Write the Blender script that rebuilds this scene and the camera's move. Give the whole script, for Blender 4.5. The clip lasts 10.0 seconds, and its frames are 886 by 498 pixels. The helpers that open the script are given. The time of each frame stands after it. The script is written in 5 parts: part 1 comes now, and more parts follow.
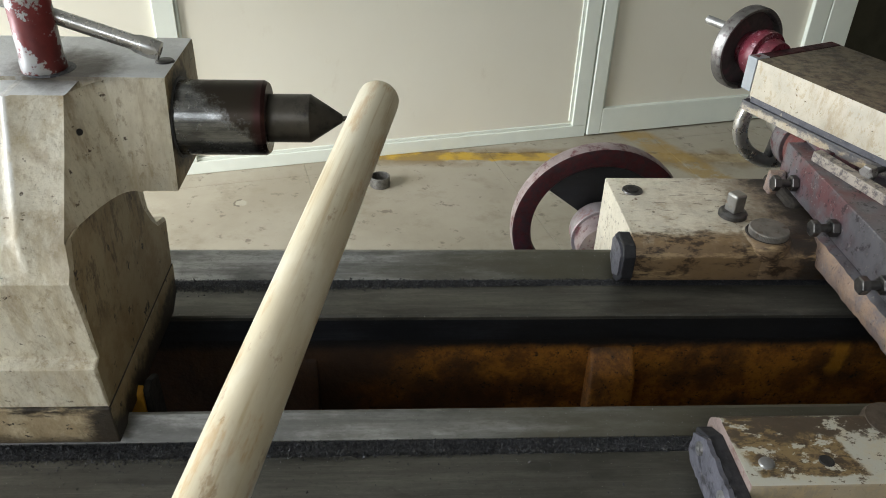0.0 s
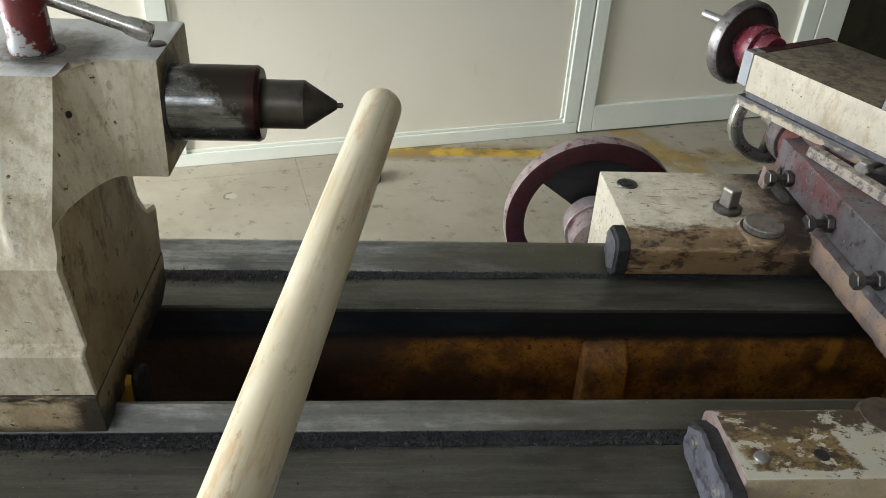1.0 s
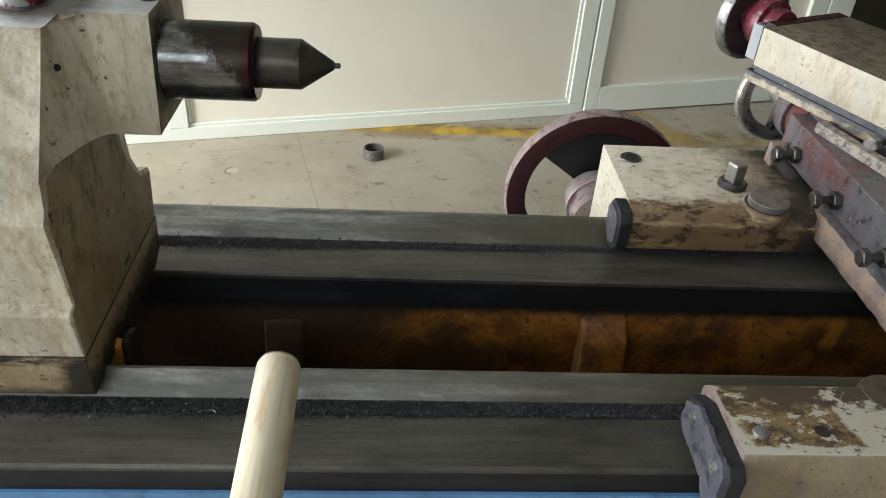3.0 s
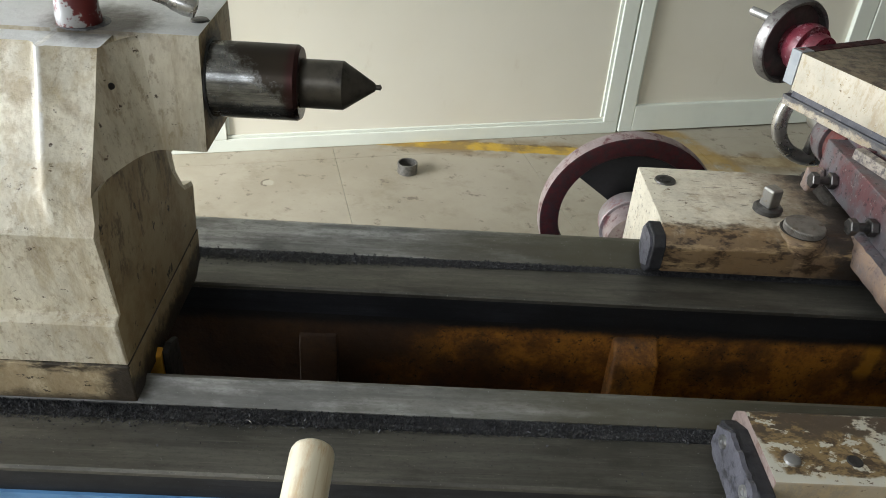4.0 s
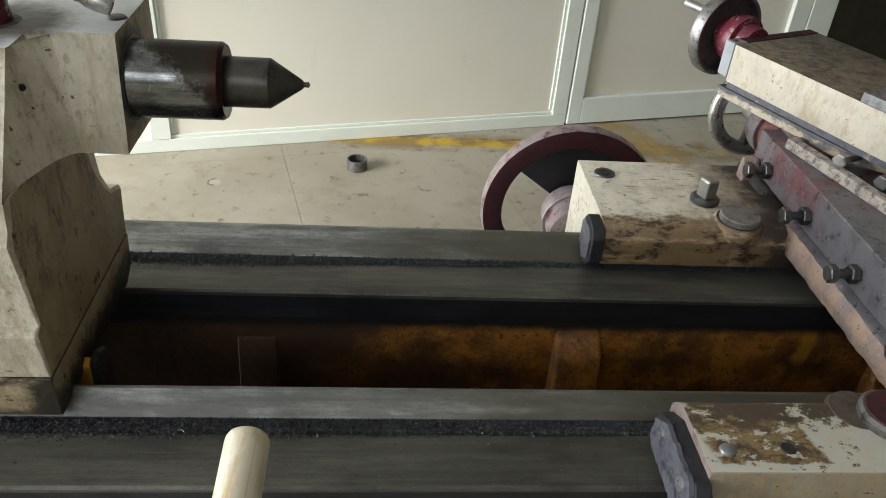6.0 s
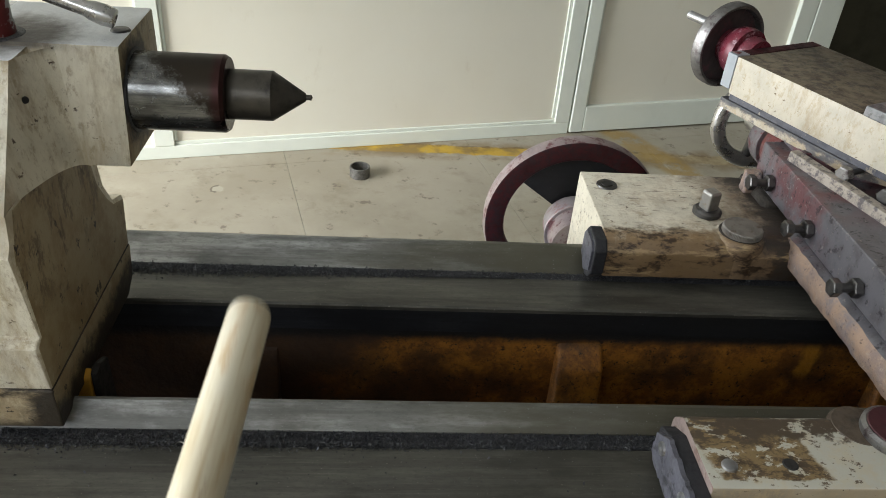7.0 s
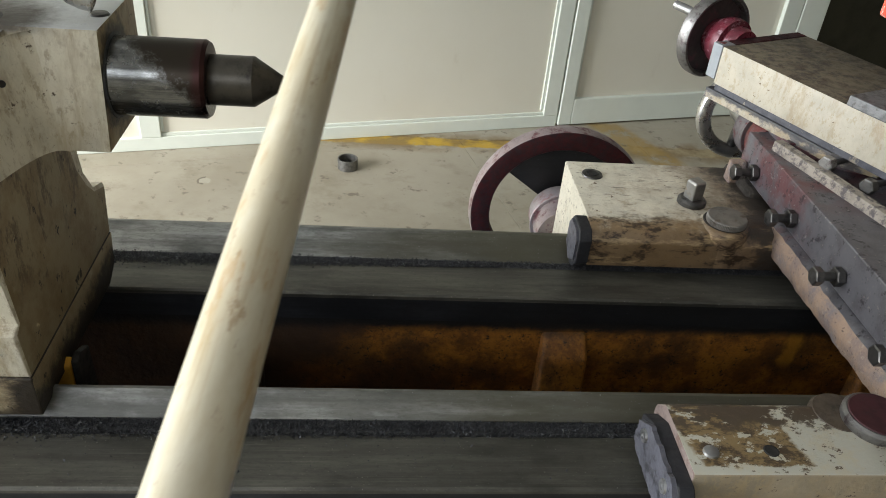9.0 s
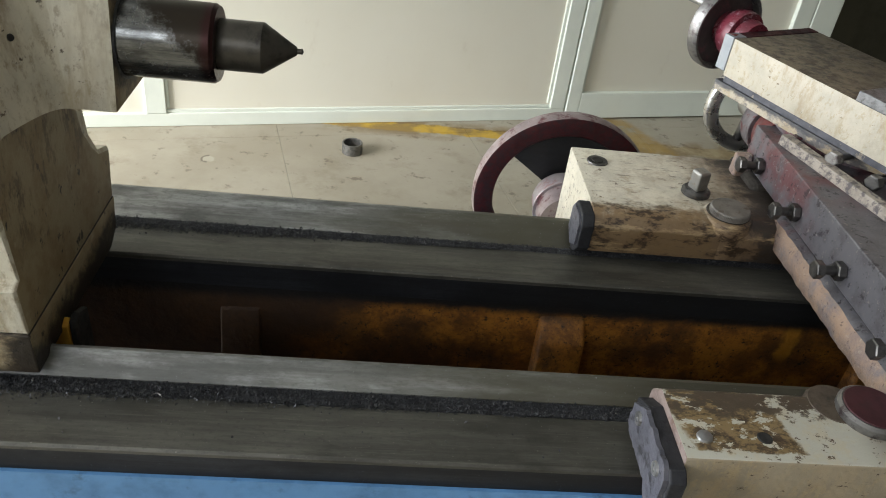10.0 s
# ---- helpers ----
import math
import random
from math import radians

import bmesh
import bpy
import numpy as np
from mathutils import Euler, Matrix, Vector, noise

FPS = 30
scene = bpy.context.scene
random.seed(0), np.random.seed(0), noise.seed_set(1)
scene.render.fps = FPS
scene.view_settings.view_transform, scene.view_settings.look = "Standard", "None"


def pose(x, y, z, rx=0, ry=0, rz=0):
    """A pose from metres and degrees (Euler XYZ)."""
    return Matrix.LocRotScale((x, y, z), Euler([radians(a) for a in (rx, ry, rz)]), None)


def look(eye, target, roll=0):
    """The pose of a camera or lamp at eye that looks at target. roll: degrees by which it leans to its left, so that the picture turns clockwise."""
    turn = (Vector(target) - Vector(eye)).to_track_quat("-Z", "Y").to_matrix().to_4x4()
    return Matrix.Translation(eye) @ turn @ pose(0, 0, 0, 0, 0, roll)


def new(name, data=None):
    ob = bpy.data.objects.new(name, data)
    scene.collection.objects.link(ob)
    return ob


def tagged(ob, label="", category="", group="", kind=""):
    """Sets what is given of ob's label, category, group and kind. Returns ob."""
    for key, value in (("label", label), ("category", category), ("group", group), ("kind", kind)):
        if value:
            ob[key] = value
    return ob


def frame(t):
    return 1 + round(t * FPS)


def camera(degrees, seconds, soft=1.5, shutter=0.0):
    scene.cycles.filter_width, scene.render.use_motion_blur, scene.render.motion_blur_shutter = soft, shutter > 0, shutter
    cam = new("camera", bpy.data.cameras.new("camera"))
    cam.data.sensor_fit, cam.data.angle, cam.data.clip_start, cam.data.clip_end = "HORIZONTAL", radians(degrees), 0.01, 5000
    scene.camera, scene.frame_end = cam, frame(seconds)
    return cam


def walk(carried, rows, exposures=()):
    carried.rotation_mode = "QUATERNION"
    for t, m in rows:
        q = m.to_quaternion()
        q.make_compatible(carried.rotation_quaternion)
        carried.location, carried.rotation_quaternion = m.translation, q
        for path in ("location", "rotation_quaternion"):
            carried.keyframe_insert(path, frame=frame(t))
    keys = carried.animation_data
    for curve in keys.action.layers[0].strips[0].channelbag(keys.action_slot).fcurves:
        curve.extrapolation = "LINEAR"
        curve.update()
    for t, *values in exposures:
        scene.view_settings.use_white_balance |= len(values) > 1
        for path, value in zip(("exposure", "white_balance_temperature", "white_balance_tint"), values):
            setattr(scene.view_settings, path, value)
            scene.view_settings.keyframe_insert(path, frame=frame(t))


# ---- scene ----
cam = camera(59.0, 10.0, soft=0.9, shutter=0.35)
PATH = [
    (0, (0.1726, -0.3136, 1.2409), (0.2294, 0.5237, 0.6971), 2.10),
    (0.5, (0.1680, -0.3193, 1.2369), (0.2301, 0.5164, 0.6911), 2.59),
    (1, (0.1698, -0.3109, 1.2337), (0.2398, 0.5236, 0.6872), 3.18),
    (1.5, (0.1729, -0.2979, 1.2323), (0.2510, 0.5350, 0.6844), 3.81),
    (2, (0.1753, -0.2937, 1.2277), (0.2552, 0.5354, 0.6743), 4.40),
    (2.2, (0.1753, -0.2937, 1.2277), (0.2571, 0.5322, 0.6698), 4.40),
    (3.3, (0.1736, -0.3105, 1.2184), (0.2237, 0.5120, 0.6517), 4.18),
    (3.5, (0.1736, -0.3105, 1.2184), (0.2094, 0.5163, 0.6571), 4.18),
    (4, (0.1709, -0.3127, 1.2271), (0.1987, 0.5201, 0.6741), 3.97),
    (4.5, (0.1735, -0.3125, 1.2251), (0.2087, 0.5229, 0.6766), 3.92),
    (5, (0.1805, -0.3087, 1.2238), (0.2344, 0.5246, 0.6736), 4.31),
    (5.5, (0.1845, -0.3062, 1.2252), (0.2622, 0.5245, 0.6740), 4.64),
    (5.7, (0.1845, -0.3062, 1.2252), (0.2702, 0.5212, 0.6701), 4.64),
    (6.8, (0.1850, -0.3030, 1.2291), (0.2595, 0.5279, 0.6778), 4.79),
    (7, (0.1850, -0.3030, 1.2291), (0.2654, 0.5293, 0.6808), 4.79),
    (7.5, (0.1832, -0.3102, 1.2286), (0.2644, 0.5219, 0.6800), 4.73),
    (8, (0.1826, -0.3065, 1.2269), (0.2692, 0.5243, 0.6771), 5.05),
    (8.5, (0.1853, -0.3051, 1.2258), (0.2757, 0.5236, 0.6736), 5.18),
    (9, (0.1891, -0.3039, 1.2253), (0.2833, 0.5231, 0.6711), 5.39),
    (9.5, (0.1893, -0.3087, 1.2197), (0.2941, 0.5166, 0.6649), 6.08),
    (10, (0.1887, -0.3090, 1.2166), (0.2830, 0.5118, 0.6533), 7.82),
]
# the camera meters the picture: a little darker while the pale stick fills it
EXPOSURES = [(0, -0.41), (1, -0.43), (2, -0.43), (3.3, -0.28), (4, -0.30), (4.5, -0.36), (5.5, -0.43), (6, -0.34), (7, -0.33), (7.5, -0.42), (8.5, -0.42), (9, -0.38), (9.5, -0.34), (10, -0.28)]
walk(cam, [(t, look(eye, target, roll)) for t, eye, target, roll in PATH], EXPOSURES)

# ---- world and light ----
world = bpy.data.worlds.new("sky")
scene.world = world
world.use_nodes = True
sky = world.node_tree.nodes.new("ShaderNodeTexSky")
sky.sky_type, sky.sun_disc = "NISHITA", False
sky.sun_elevation, sky.sun_rotation = radians(26), radians(230)
world.node_tree.nodes["Background"].inputs["Strength"].default_value = 0.10
world.node_tree.links.new(sky.outputs["Color"], world.node_tree.nodes["Background"].inputs["Color"])
sun = new("sun", bpy.data.lights.new("sun", "SUN"))
sun.data.energy, sun.data.angle, sun.data.color = 4.7, radians(10), (1.0, 0.965, 0.93)
sun.matrix_world = look((-6.87, -5.68, 4.35), (0, 0, 0))


def window_light(name, eye, target, width, height, watts):
    lamp = new(name, bpy.data.lights.new(name, "AREA"))
    lamp.data.shape, lamp.data.size, lamp.data.size_y, lamp.data.energy = "RECTANGLE", width, height, watts
    lamp.data.color = (0.89, 0.945, 1.0)
    lamp.matrix_world = look(eye, target)
    return lamp


# lamps out of view: two for an invented gate, one for an assumed window
window_light("added_gate_light", (-4.8, 0.1, 1.5), (-0.5, 2.2, 0.6), 2.6, 2.4, 495)
window_light("added_gate_sky_light", (-4.8, -0.2, 3.05), (0.1, 0.1, 0.9), 3.4, 0.6, 110)
window_light("window_daylight", (-1.7, -3.85, 3.2), (-0.3, 0.0, 0.9), 3.0, 1.2, 62)


# ---- materials ----
class Mat:
    """A node material on object-space or world-space coordinates."""

    def __init__(self, name, base, rough=0.5, metal=0.0, spec=0.5):
        self.m = bpy.data.materials.new(name)
        self.m.use_nodes = True
        self.t = self.m.node_tree
        self.b = self.t.nodes["Principled BSDF"]
        self.b.inputs["Base Color"].default_value = (*base, 1)
        self.b.inputs["Roughness"].default_value = rough
        self.b.inputs["Metallic"].default_value = metal
        self.b.inputs["Specular IOR Level"].default_value = spec
        self.col, self.rgh = None, None
        self.base, self.rough = base, rough
        self.geo = self.t.nodes.new("ShaderNodeNewGeometry").outputs["Position"]
        self.bumped = None

    def link(self, a, b):
        self.t.links.new(a, b)

    def noise(self, scale, detail=6.0, rough=0.6, stretch=(1, 1, 1), offset=(0, 0, 0), distortion=0.0):
        mp = self.t.nodes.new("ShaderNodeMapping")
        mp.inputs["Scale"].default_value = stretch
        mp.inputs["Location"].default_value = offset
        self.link(self.geo, mp.inputs["Vector"])
        n = self.t.nodes.new("ShaderNodeTexNoise")
        n.inputs["Scale"].default_value, n.inputs["Detail"].default_value, n.inputs["Roughness"].default_value = scale, detail, rough
        n.inputs["Distortion"].default_value = distortion
        self.link(mp.outputs["Vector"], n.inputs["Vector"])
        return n.outputs["Fac"]

    def ramp(self, fac, lo, hi, a=0.0, b=1.0):
        r = self.t.nodes.new("ShaderNodeMapRange")
        r.inputs["From Min"].default_value, r.inputs["From Max"].default_value = lo, hi
        r.inputs["To Min"].default_value, r.inputs["To Max"].default_value = a, b
        r.interpolation_type = "SMOOTHSTEP"
        self.link(fac, r.inputs["Value"])
        return r.outputs["Result"]

    def axis(self, n):
        s = self.t.nodes.new("ShaderNodeSeparateXYZ")
        self.link(self.geo, s.inputs[0])
        return s.outputs[n]

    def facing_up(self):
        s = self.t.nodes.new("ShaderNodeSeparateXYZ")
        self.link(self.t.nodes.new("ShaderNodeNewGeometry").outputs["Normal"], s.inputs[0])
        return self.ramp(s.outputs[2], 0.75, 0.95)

    def math(self, op, a, b):
        m = self.t.nodes.new("ShaderNodeMath")
        m.operation = op
        for k, v in enumerate((a, b)):
            if isinstance(v, (int, float)):
                m.inputs[k].default_value = v
            else:
                self.link(v, m.inputs[k])
        return m.outputs[0]

    def mix(self, fac, colour):
        """Lay a colour over what is there."""
        x = self.t.nodes.new("ShaderNodeMix")
        x.data_type = "RGBA"
        if self.col is None:
            x.inputs[6].default_value = (*self.base, 1)
        else:
            self.link(self.col, x.inputs[6])
        x.inputs[7].default_value = (*colour, 1)
        self.link(fac, x.inputs[0])
        self.col = x.outputs[2]
        self.link(self.col, self.b.inputs["Base Color"])
        return self

    def gloss(self, fac, rough):
        x = self.t.nodes.new("ShaderNodeMix")
        if self.rgh is None:
            x.inputs[2].default_value = self.rough
        else:
            self.link(self.rgh, x.inputs[2])
        x.inputs[3].default_value = rough
        self.link(fac, x.inputs[0])
        self.rgh = x.outputs[0]
        self.link(self.rgh, self.b.inputs["Roughness"])
        return self

    def bump(self, fac, strength, distance):
        n = self.t.nodes.new("ShaderNodeBump")
        n.inputs["Strength"].default_value, n.inputs["Distance"].default_value = strength, distance
        self.link(fac, n.inputs["Height"])
        if self.bumped is not None:
            self.link(self.bumped, n.inputs["Normal"])
        self.bumped = n.outputs["Normal"]
        self.link(self.bumped, self.b.inputs["Normal"])
        return self


def cream_paint(name, base, grime, dark, chips):
    m = Mat(name, base, 0.42)
    m.mix(m.ramp(m.noise(28, 6, 0.6), 0.38, 0.7), tuple(c * 0.80 for c in base))
    m.mix(m.ramp(m.noise(45, 8, 0.68, (1, 1, 0.35)), grime, grime + 0.14, 0, 0.62), (0.31, 0.225, 0.125))
    m.mix(m.ramp(m.noise(170, 8, 0.75, (1, 1, 0.6), (3, 0, 0)), grime + 0.02, grime + 0.14, 0, 0.6), (0.33, 0.25, 0.14))
    m.mix(m.ramp(m.noise(16, 5, 0.6, (1, 1, 1), (7, 2, 0)), 0.52, 0.68, 0, 0.6), tuple(min(1, c * 1.12) for c in base))
    m.mix(m.ramp(m.noise(130, 9, 0.72, (0.8, 0.8, 1.2)), chips, chips + 0.025), dark)
    m.mix(m.ramp(m.noise(420, 6, 0.75, offset=(1, 5, 2)), 0.60, 0.68, 0, 0.55), tuple(c * 0.55 for c in base))
    m.gloss(m.noise(60), 0.62)
    m.bump(m.noise(26, 4, 0.5), 0.5, 0.006)
    m.bump(m.noise(110, 6, 0.65), 0.5, 0.0018)
    m.bump(m.ramp(m.noise(130, 9, 0.72, (0.8, 0.8, 1.2)), chips, chips + 0.025, 1, 0), 0.4, 0.0006)
    return m


def tail_paint():
    m = cream_paint("tailstock_cream_enamel", (0.75, 0.70, 0.57), 0.49, (0.10, 0.07, 0.045), 0.625)
    # brown runs down the faces
    m.mix(m.ramp(m.noise(75, 7, 0.68, (1, 1, 0.10), (5, 1, 0)), 0.50, 0.66, 0, 0.55), (0.42, 0.335, 0.19))
    m.mix(m.ramp(m.noise(24, 6, 0.65, (1, 1, 0.3), (2, 8, 0)), 0.50, 0.66, 0, 0.5), (0.50, 0.42, 0.27))
    # top painted paler and blue-grey, standing in for reflected skylight
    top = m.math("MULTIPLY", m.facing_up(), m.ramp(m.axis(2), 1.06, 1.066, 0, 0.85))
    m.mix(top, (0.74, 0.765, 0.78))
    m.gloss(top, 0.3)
    # shoulder rubbed smooth; its highlight is also painted in pale
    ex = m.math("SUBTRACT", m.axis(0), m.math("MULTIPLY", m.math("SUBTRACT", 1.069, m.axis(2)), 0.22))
    rub_glint = m.math("MULTIPLY", m.ramp(m.math("ABSOLUTE", m.math("ADD", ex, 0.0462), 0), 0.0008, 0.0026, 1, 0), m.ramp(m.axis(2), 1.012, 1.04))
    m.mix(m.math("MULTIPLY", rub_glint, m.ramp(m.noise(90, 6, 0.7, (1, 1, 0.2)), 0.36, 0.5)), (0.84, 0.83, 0.79))
    m.gloss(rub_glint, 0.22)
    # black oil spread round the clamp post
    dx, dy = m.math("ADD", m.axis(0), 0.024), m.math("SUBTRACT", m.axis(1), 0.147)
    far = m.math("SQRT", m.math("ADD", m.math("MULTIPLY", dx, dx), m.math("MULTIPLY", dy, dy)), 0)
    far = m.math("ADD", far, m.math("MULTIPLY", m.math("SUBTRACT", m.noise(70, 7, 0.7), 0.5), 0.03))
    m.mix(m.math("MULTIPLY", m.ramp(far, 0.018, 0.042, 0.9, 0), m.ramp(m.axis(2), 1.066, 1.07)), (0.06, 0.045, 0.03))
    return m.m


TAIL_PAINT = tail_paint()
SLIDE_PAINT = cream_paint("slide_cream_enamel", (0.50, 0.455, 0.365), 0.49, (0.13, 0.085, 0.045), 0.63).m
# darker copy of the cream, with the near wing's shade in its colour
SHADED_FRONT_PAINT = cream_paint("shaded_cream_enamel", (0.27, 0.225, 0.155), 0.46, (0.07, 0.045, 0.025), 0.62).m


def swivel_paint():
    m = cream_paint("greasy_cream_enamel", (0.40, 0.35, 0.27), 0.45, (0.05, 0.045, 0.045), 0.60)
    m.mix(m.ramp(m.noise(38, 8, 0.72, (1, 1, 1.5), (2, 4, 0)), 0.46, 0.56, 0, 0.9), (0.10, 0.095, 0.10))
    m.mix(m.ramp(m.math("ADD", m.axis(2), m.math("MULTIPLY", m.math("SUBTRACT", m.noise(90, 8, 0.75), 0.5), 0.012)), 0.9465, 0.950, 0, 0.9), (0.045, 0.045, 0.052))
    return m.m


SWIVEL_PAINT = swivel_paint()


def wing_paint():
    m = cream_paint("carriage_cream_enamel", (0.65, 0.60, 0.485), 0.53, (0.10, 0.06, 0.03), 0.64)
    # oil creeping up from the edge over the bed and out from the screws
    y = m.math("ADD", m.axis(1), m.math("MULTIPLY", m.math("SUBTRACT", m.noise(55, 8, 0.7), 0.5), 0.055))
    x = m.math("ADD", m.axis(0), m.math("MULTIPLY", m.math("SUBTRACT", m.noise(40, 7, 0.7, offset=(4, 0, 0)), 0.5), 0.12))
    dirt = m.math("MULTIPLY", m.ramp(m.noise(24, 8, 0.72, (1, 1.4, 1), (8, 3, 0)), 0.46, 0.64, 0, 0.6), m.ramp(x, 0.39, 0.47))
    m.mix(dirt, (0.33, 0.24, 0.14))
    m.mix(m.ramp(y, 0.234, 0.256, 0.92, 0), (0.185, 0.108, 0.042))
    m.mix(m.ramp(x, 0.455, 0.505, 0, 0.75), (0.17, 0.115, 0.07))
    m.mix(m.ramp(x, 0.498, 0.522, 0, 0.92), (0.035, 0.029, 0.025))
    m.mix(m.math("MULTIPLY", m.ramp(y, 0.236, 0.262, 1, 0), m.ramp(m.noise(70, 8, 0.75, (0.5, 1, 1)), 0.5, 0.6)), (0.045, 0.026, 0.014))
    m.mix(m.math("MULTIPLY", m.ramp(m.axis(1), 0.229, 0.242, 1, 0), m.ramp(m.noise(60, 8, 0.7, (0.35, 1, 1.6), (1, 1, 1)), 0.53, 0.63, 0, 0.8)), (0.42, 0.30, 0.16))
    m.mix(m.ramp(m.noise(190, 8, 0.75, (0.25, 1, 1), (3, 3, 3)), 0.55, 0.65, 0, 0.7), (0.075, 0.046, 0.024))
    return m.m


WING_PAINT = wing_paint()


def shaded_oily_end():
    # brown base holds the end faces' shade as well as their oil stains
    m = Mat("oil_stained_shaded_enamel", (0.36, 0.29, 0.175), 0.5)
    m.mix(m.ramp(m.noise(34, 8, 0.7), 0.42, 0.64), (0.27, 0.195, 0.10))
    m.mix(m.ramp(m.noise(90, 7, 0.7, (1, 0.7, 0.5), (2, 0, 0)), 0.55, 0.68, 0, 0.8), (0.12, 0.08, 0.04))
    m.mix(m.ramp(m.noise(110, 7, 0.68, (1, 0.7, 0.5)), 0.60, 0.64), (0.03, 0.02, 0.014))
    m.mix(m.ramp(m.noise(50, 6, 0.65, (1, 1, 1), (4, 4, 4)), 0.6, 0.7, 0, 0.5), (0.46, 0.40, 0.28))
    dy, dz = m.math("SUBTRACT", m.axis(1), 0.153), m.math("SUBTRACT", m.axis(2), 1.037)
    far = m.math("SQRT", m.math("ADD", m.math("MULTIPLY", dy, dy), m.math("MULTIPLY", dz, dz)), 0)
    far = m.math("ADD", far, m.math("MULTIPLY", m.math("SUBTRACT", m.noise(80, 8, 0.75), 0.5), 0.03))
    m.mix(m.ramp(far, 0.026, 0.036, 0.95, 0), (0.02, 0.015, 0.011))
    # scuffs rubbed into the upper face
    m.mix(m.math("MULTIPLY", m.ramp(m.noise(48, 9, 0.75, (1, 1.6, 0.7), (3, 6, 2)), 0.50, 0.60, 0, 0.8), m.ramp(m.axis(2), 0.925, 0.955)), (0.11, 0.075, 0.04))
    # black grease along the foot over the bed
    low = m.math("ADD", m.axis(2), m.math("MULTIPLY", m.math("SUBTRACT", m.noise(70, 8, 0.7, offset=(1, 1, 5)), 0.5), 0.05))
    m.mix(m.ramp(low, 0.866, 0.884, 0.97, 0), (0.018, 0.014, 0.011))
    m.bump(m.noise(60, 4), 0.25, 0.002)
    m.bump(m.noise(180, 6, 0.7), 0.35, 0.001)
    return m.m


def chipped_wing():
    m = Mat("peeling_cream_enamel", (0.40, 0.385, 0.32), 0.45)
    m.mix(m.ramp(m.noise(90, 6, 0.65), 0.45, 0.66, 0, 0.6), (0.42, 0.36, 0.25))
    # brown scraped field round the oil hole, with islands of paint left
    x = m.math("ADD", m.axis(0), m.math("MULTIPLY", m.math("SUBTRACT", m.noise(110, 7, 0.7), 0.5), 0.012))
    x = m.math("SUBTRACT", x, m.math("MULTIPLY", m.axis(1), -0.25))
    bare = m.math("MULTIPLY", m.ramp(x, 0.372, 0.376), m.ramp(x, 0.437, 0.440, 1, 0))
    edge = m.ramp(m.math("ADD", m.axis(1), m.math("MULTIPLY", m.math("SUBTRACT", m.noise(160, 6, 0.7), 0.5), 0.008)), -0.021, -0.019)
    isle = m.ramp(m.noise(75, 8, 0.7, (1, 1.3, 1), (0.3, 0.1, 0)), 0.555, 0.58, 1, 0)
    field = m.math("MULTIPLY", m.math("MULTIPLY", bare, isle), edge)
    m.mix(field, (0.185, 0.125, 0.055))
    m.mix(m.math("MULTIPLY", field, m.ramp(m.noise(120, 8, 0.75, (0.7, 1.3, 1), (6, 0, 0)), 0.46, 0.58)), (0.05, 0.032, 0.018))
    y = m.math("ADD", m.axis(1), m.math("MULTIPLY", m.math("SUBTRACT", m.noise(75, 7, 0.7, offset=(2, 0, 0)), 0.5), 0.03))
    m.mix(m.math("MULTIPLY", m.ramp(y, 0.008, 0.013), m.ramp(m.noise(80, 8, 0.7, (0.7, 1.2, 1), (5, 0, 0)), 0.44, 0.48)), (0.06, 0.042, 0.026))
    m.mix(m.ramp(m.noise(120, 8, 0.75, (1, 1.5, 1), (2, 0, 0)), 0.59, 0.63), (0.09, 0.06, 0.035))
    m.mix(m.ramp(m.axis(0), 0.475, 0.51, 0, 0.7), (0.10, 0.065, 0.042))
    m.bump(m.noise(80, 8, 0.7), 0.5, 0.0012)
    return m.m


def way_steel(name, base, light, metal, rough, film_fade=0.6):
    m = Mat(name, base, rough, metal)
    m.mix(m.ramp(m.noise(30, 9, 0.70, (0.30, 1.8, 1.8)), 0.42, 0.62), light)
    m.mix(m.ramp(m.noise(420, 6, 0.75, (0.5, 1, 1), (7, 0, 0)), 0.5, 0.66, 0, 0.4), tuple(c * 0.5 for c in base))
    m.mix(m.ramp(m.noise(160, 4, 0.6, (0.04, 1, 1)), 0.45, 0.72, 0, 0.55), tuple(c * 0.5 for c in base))
    m.mix(m.ramp(m.noise(900, 3, 0.6, (0.012, 1, 1), (1, 0, 0)), 0.58, 0.68, 0, 0.28), tuple(min(0.4, c * 1.5) for c in light))
    m.mix(m.ramp(m.noise(13, 7, 0.65, (0.6, 2, 1), (5, 0, 0)), 0.46, 0.62, 0, 0.8), tuple(c * 0.5 for c in base))
    # browner towards the carriage: oil film, and the fading reflection painted in with it
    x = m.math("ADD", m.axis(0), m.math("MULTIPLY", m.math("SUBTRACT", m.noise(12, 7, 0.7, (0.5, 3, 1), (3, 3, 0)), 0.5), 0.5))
    m.mix(m.ramp(x, 0.10, 0.36, 0, film_fade), (base[0] * 0.45, base[1] * 0.42, base[2] * 0.32))
    m.mix(m.ramp(m.noise(700, 2, 0.5), 0.70, 0.74), tuple(min(0.3, c * 2.4) for c in base))
    m.gloss(m.ramp(m.noise(11, 6, 0.6, (0.5, 2, 1)), 0.4, 0.7), rough + 0.2)
    m.bump(m.noise(260, 2, 0.5, (0.03, 1, 1)), 0.08, 0.0005)
    return m.m


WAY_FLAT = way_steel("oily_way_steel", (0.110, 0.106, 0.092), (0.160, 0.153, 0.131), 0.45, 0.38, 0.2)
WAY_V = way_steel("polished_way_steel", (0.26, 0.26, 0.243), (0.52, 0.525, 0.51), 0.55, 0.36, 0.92)
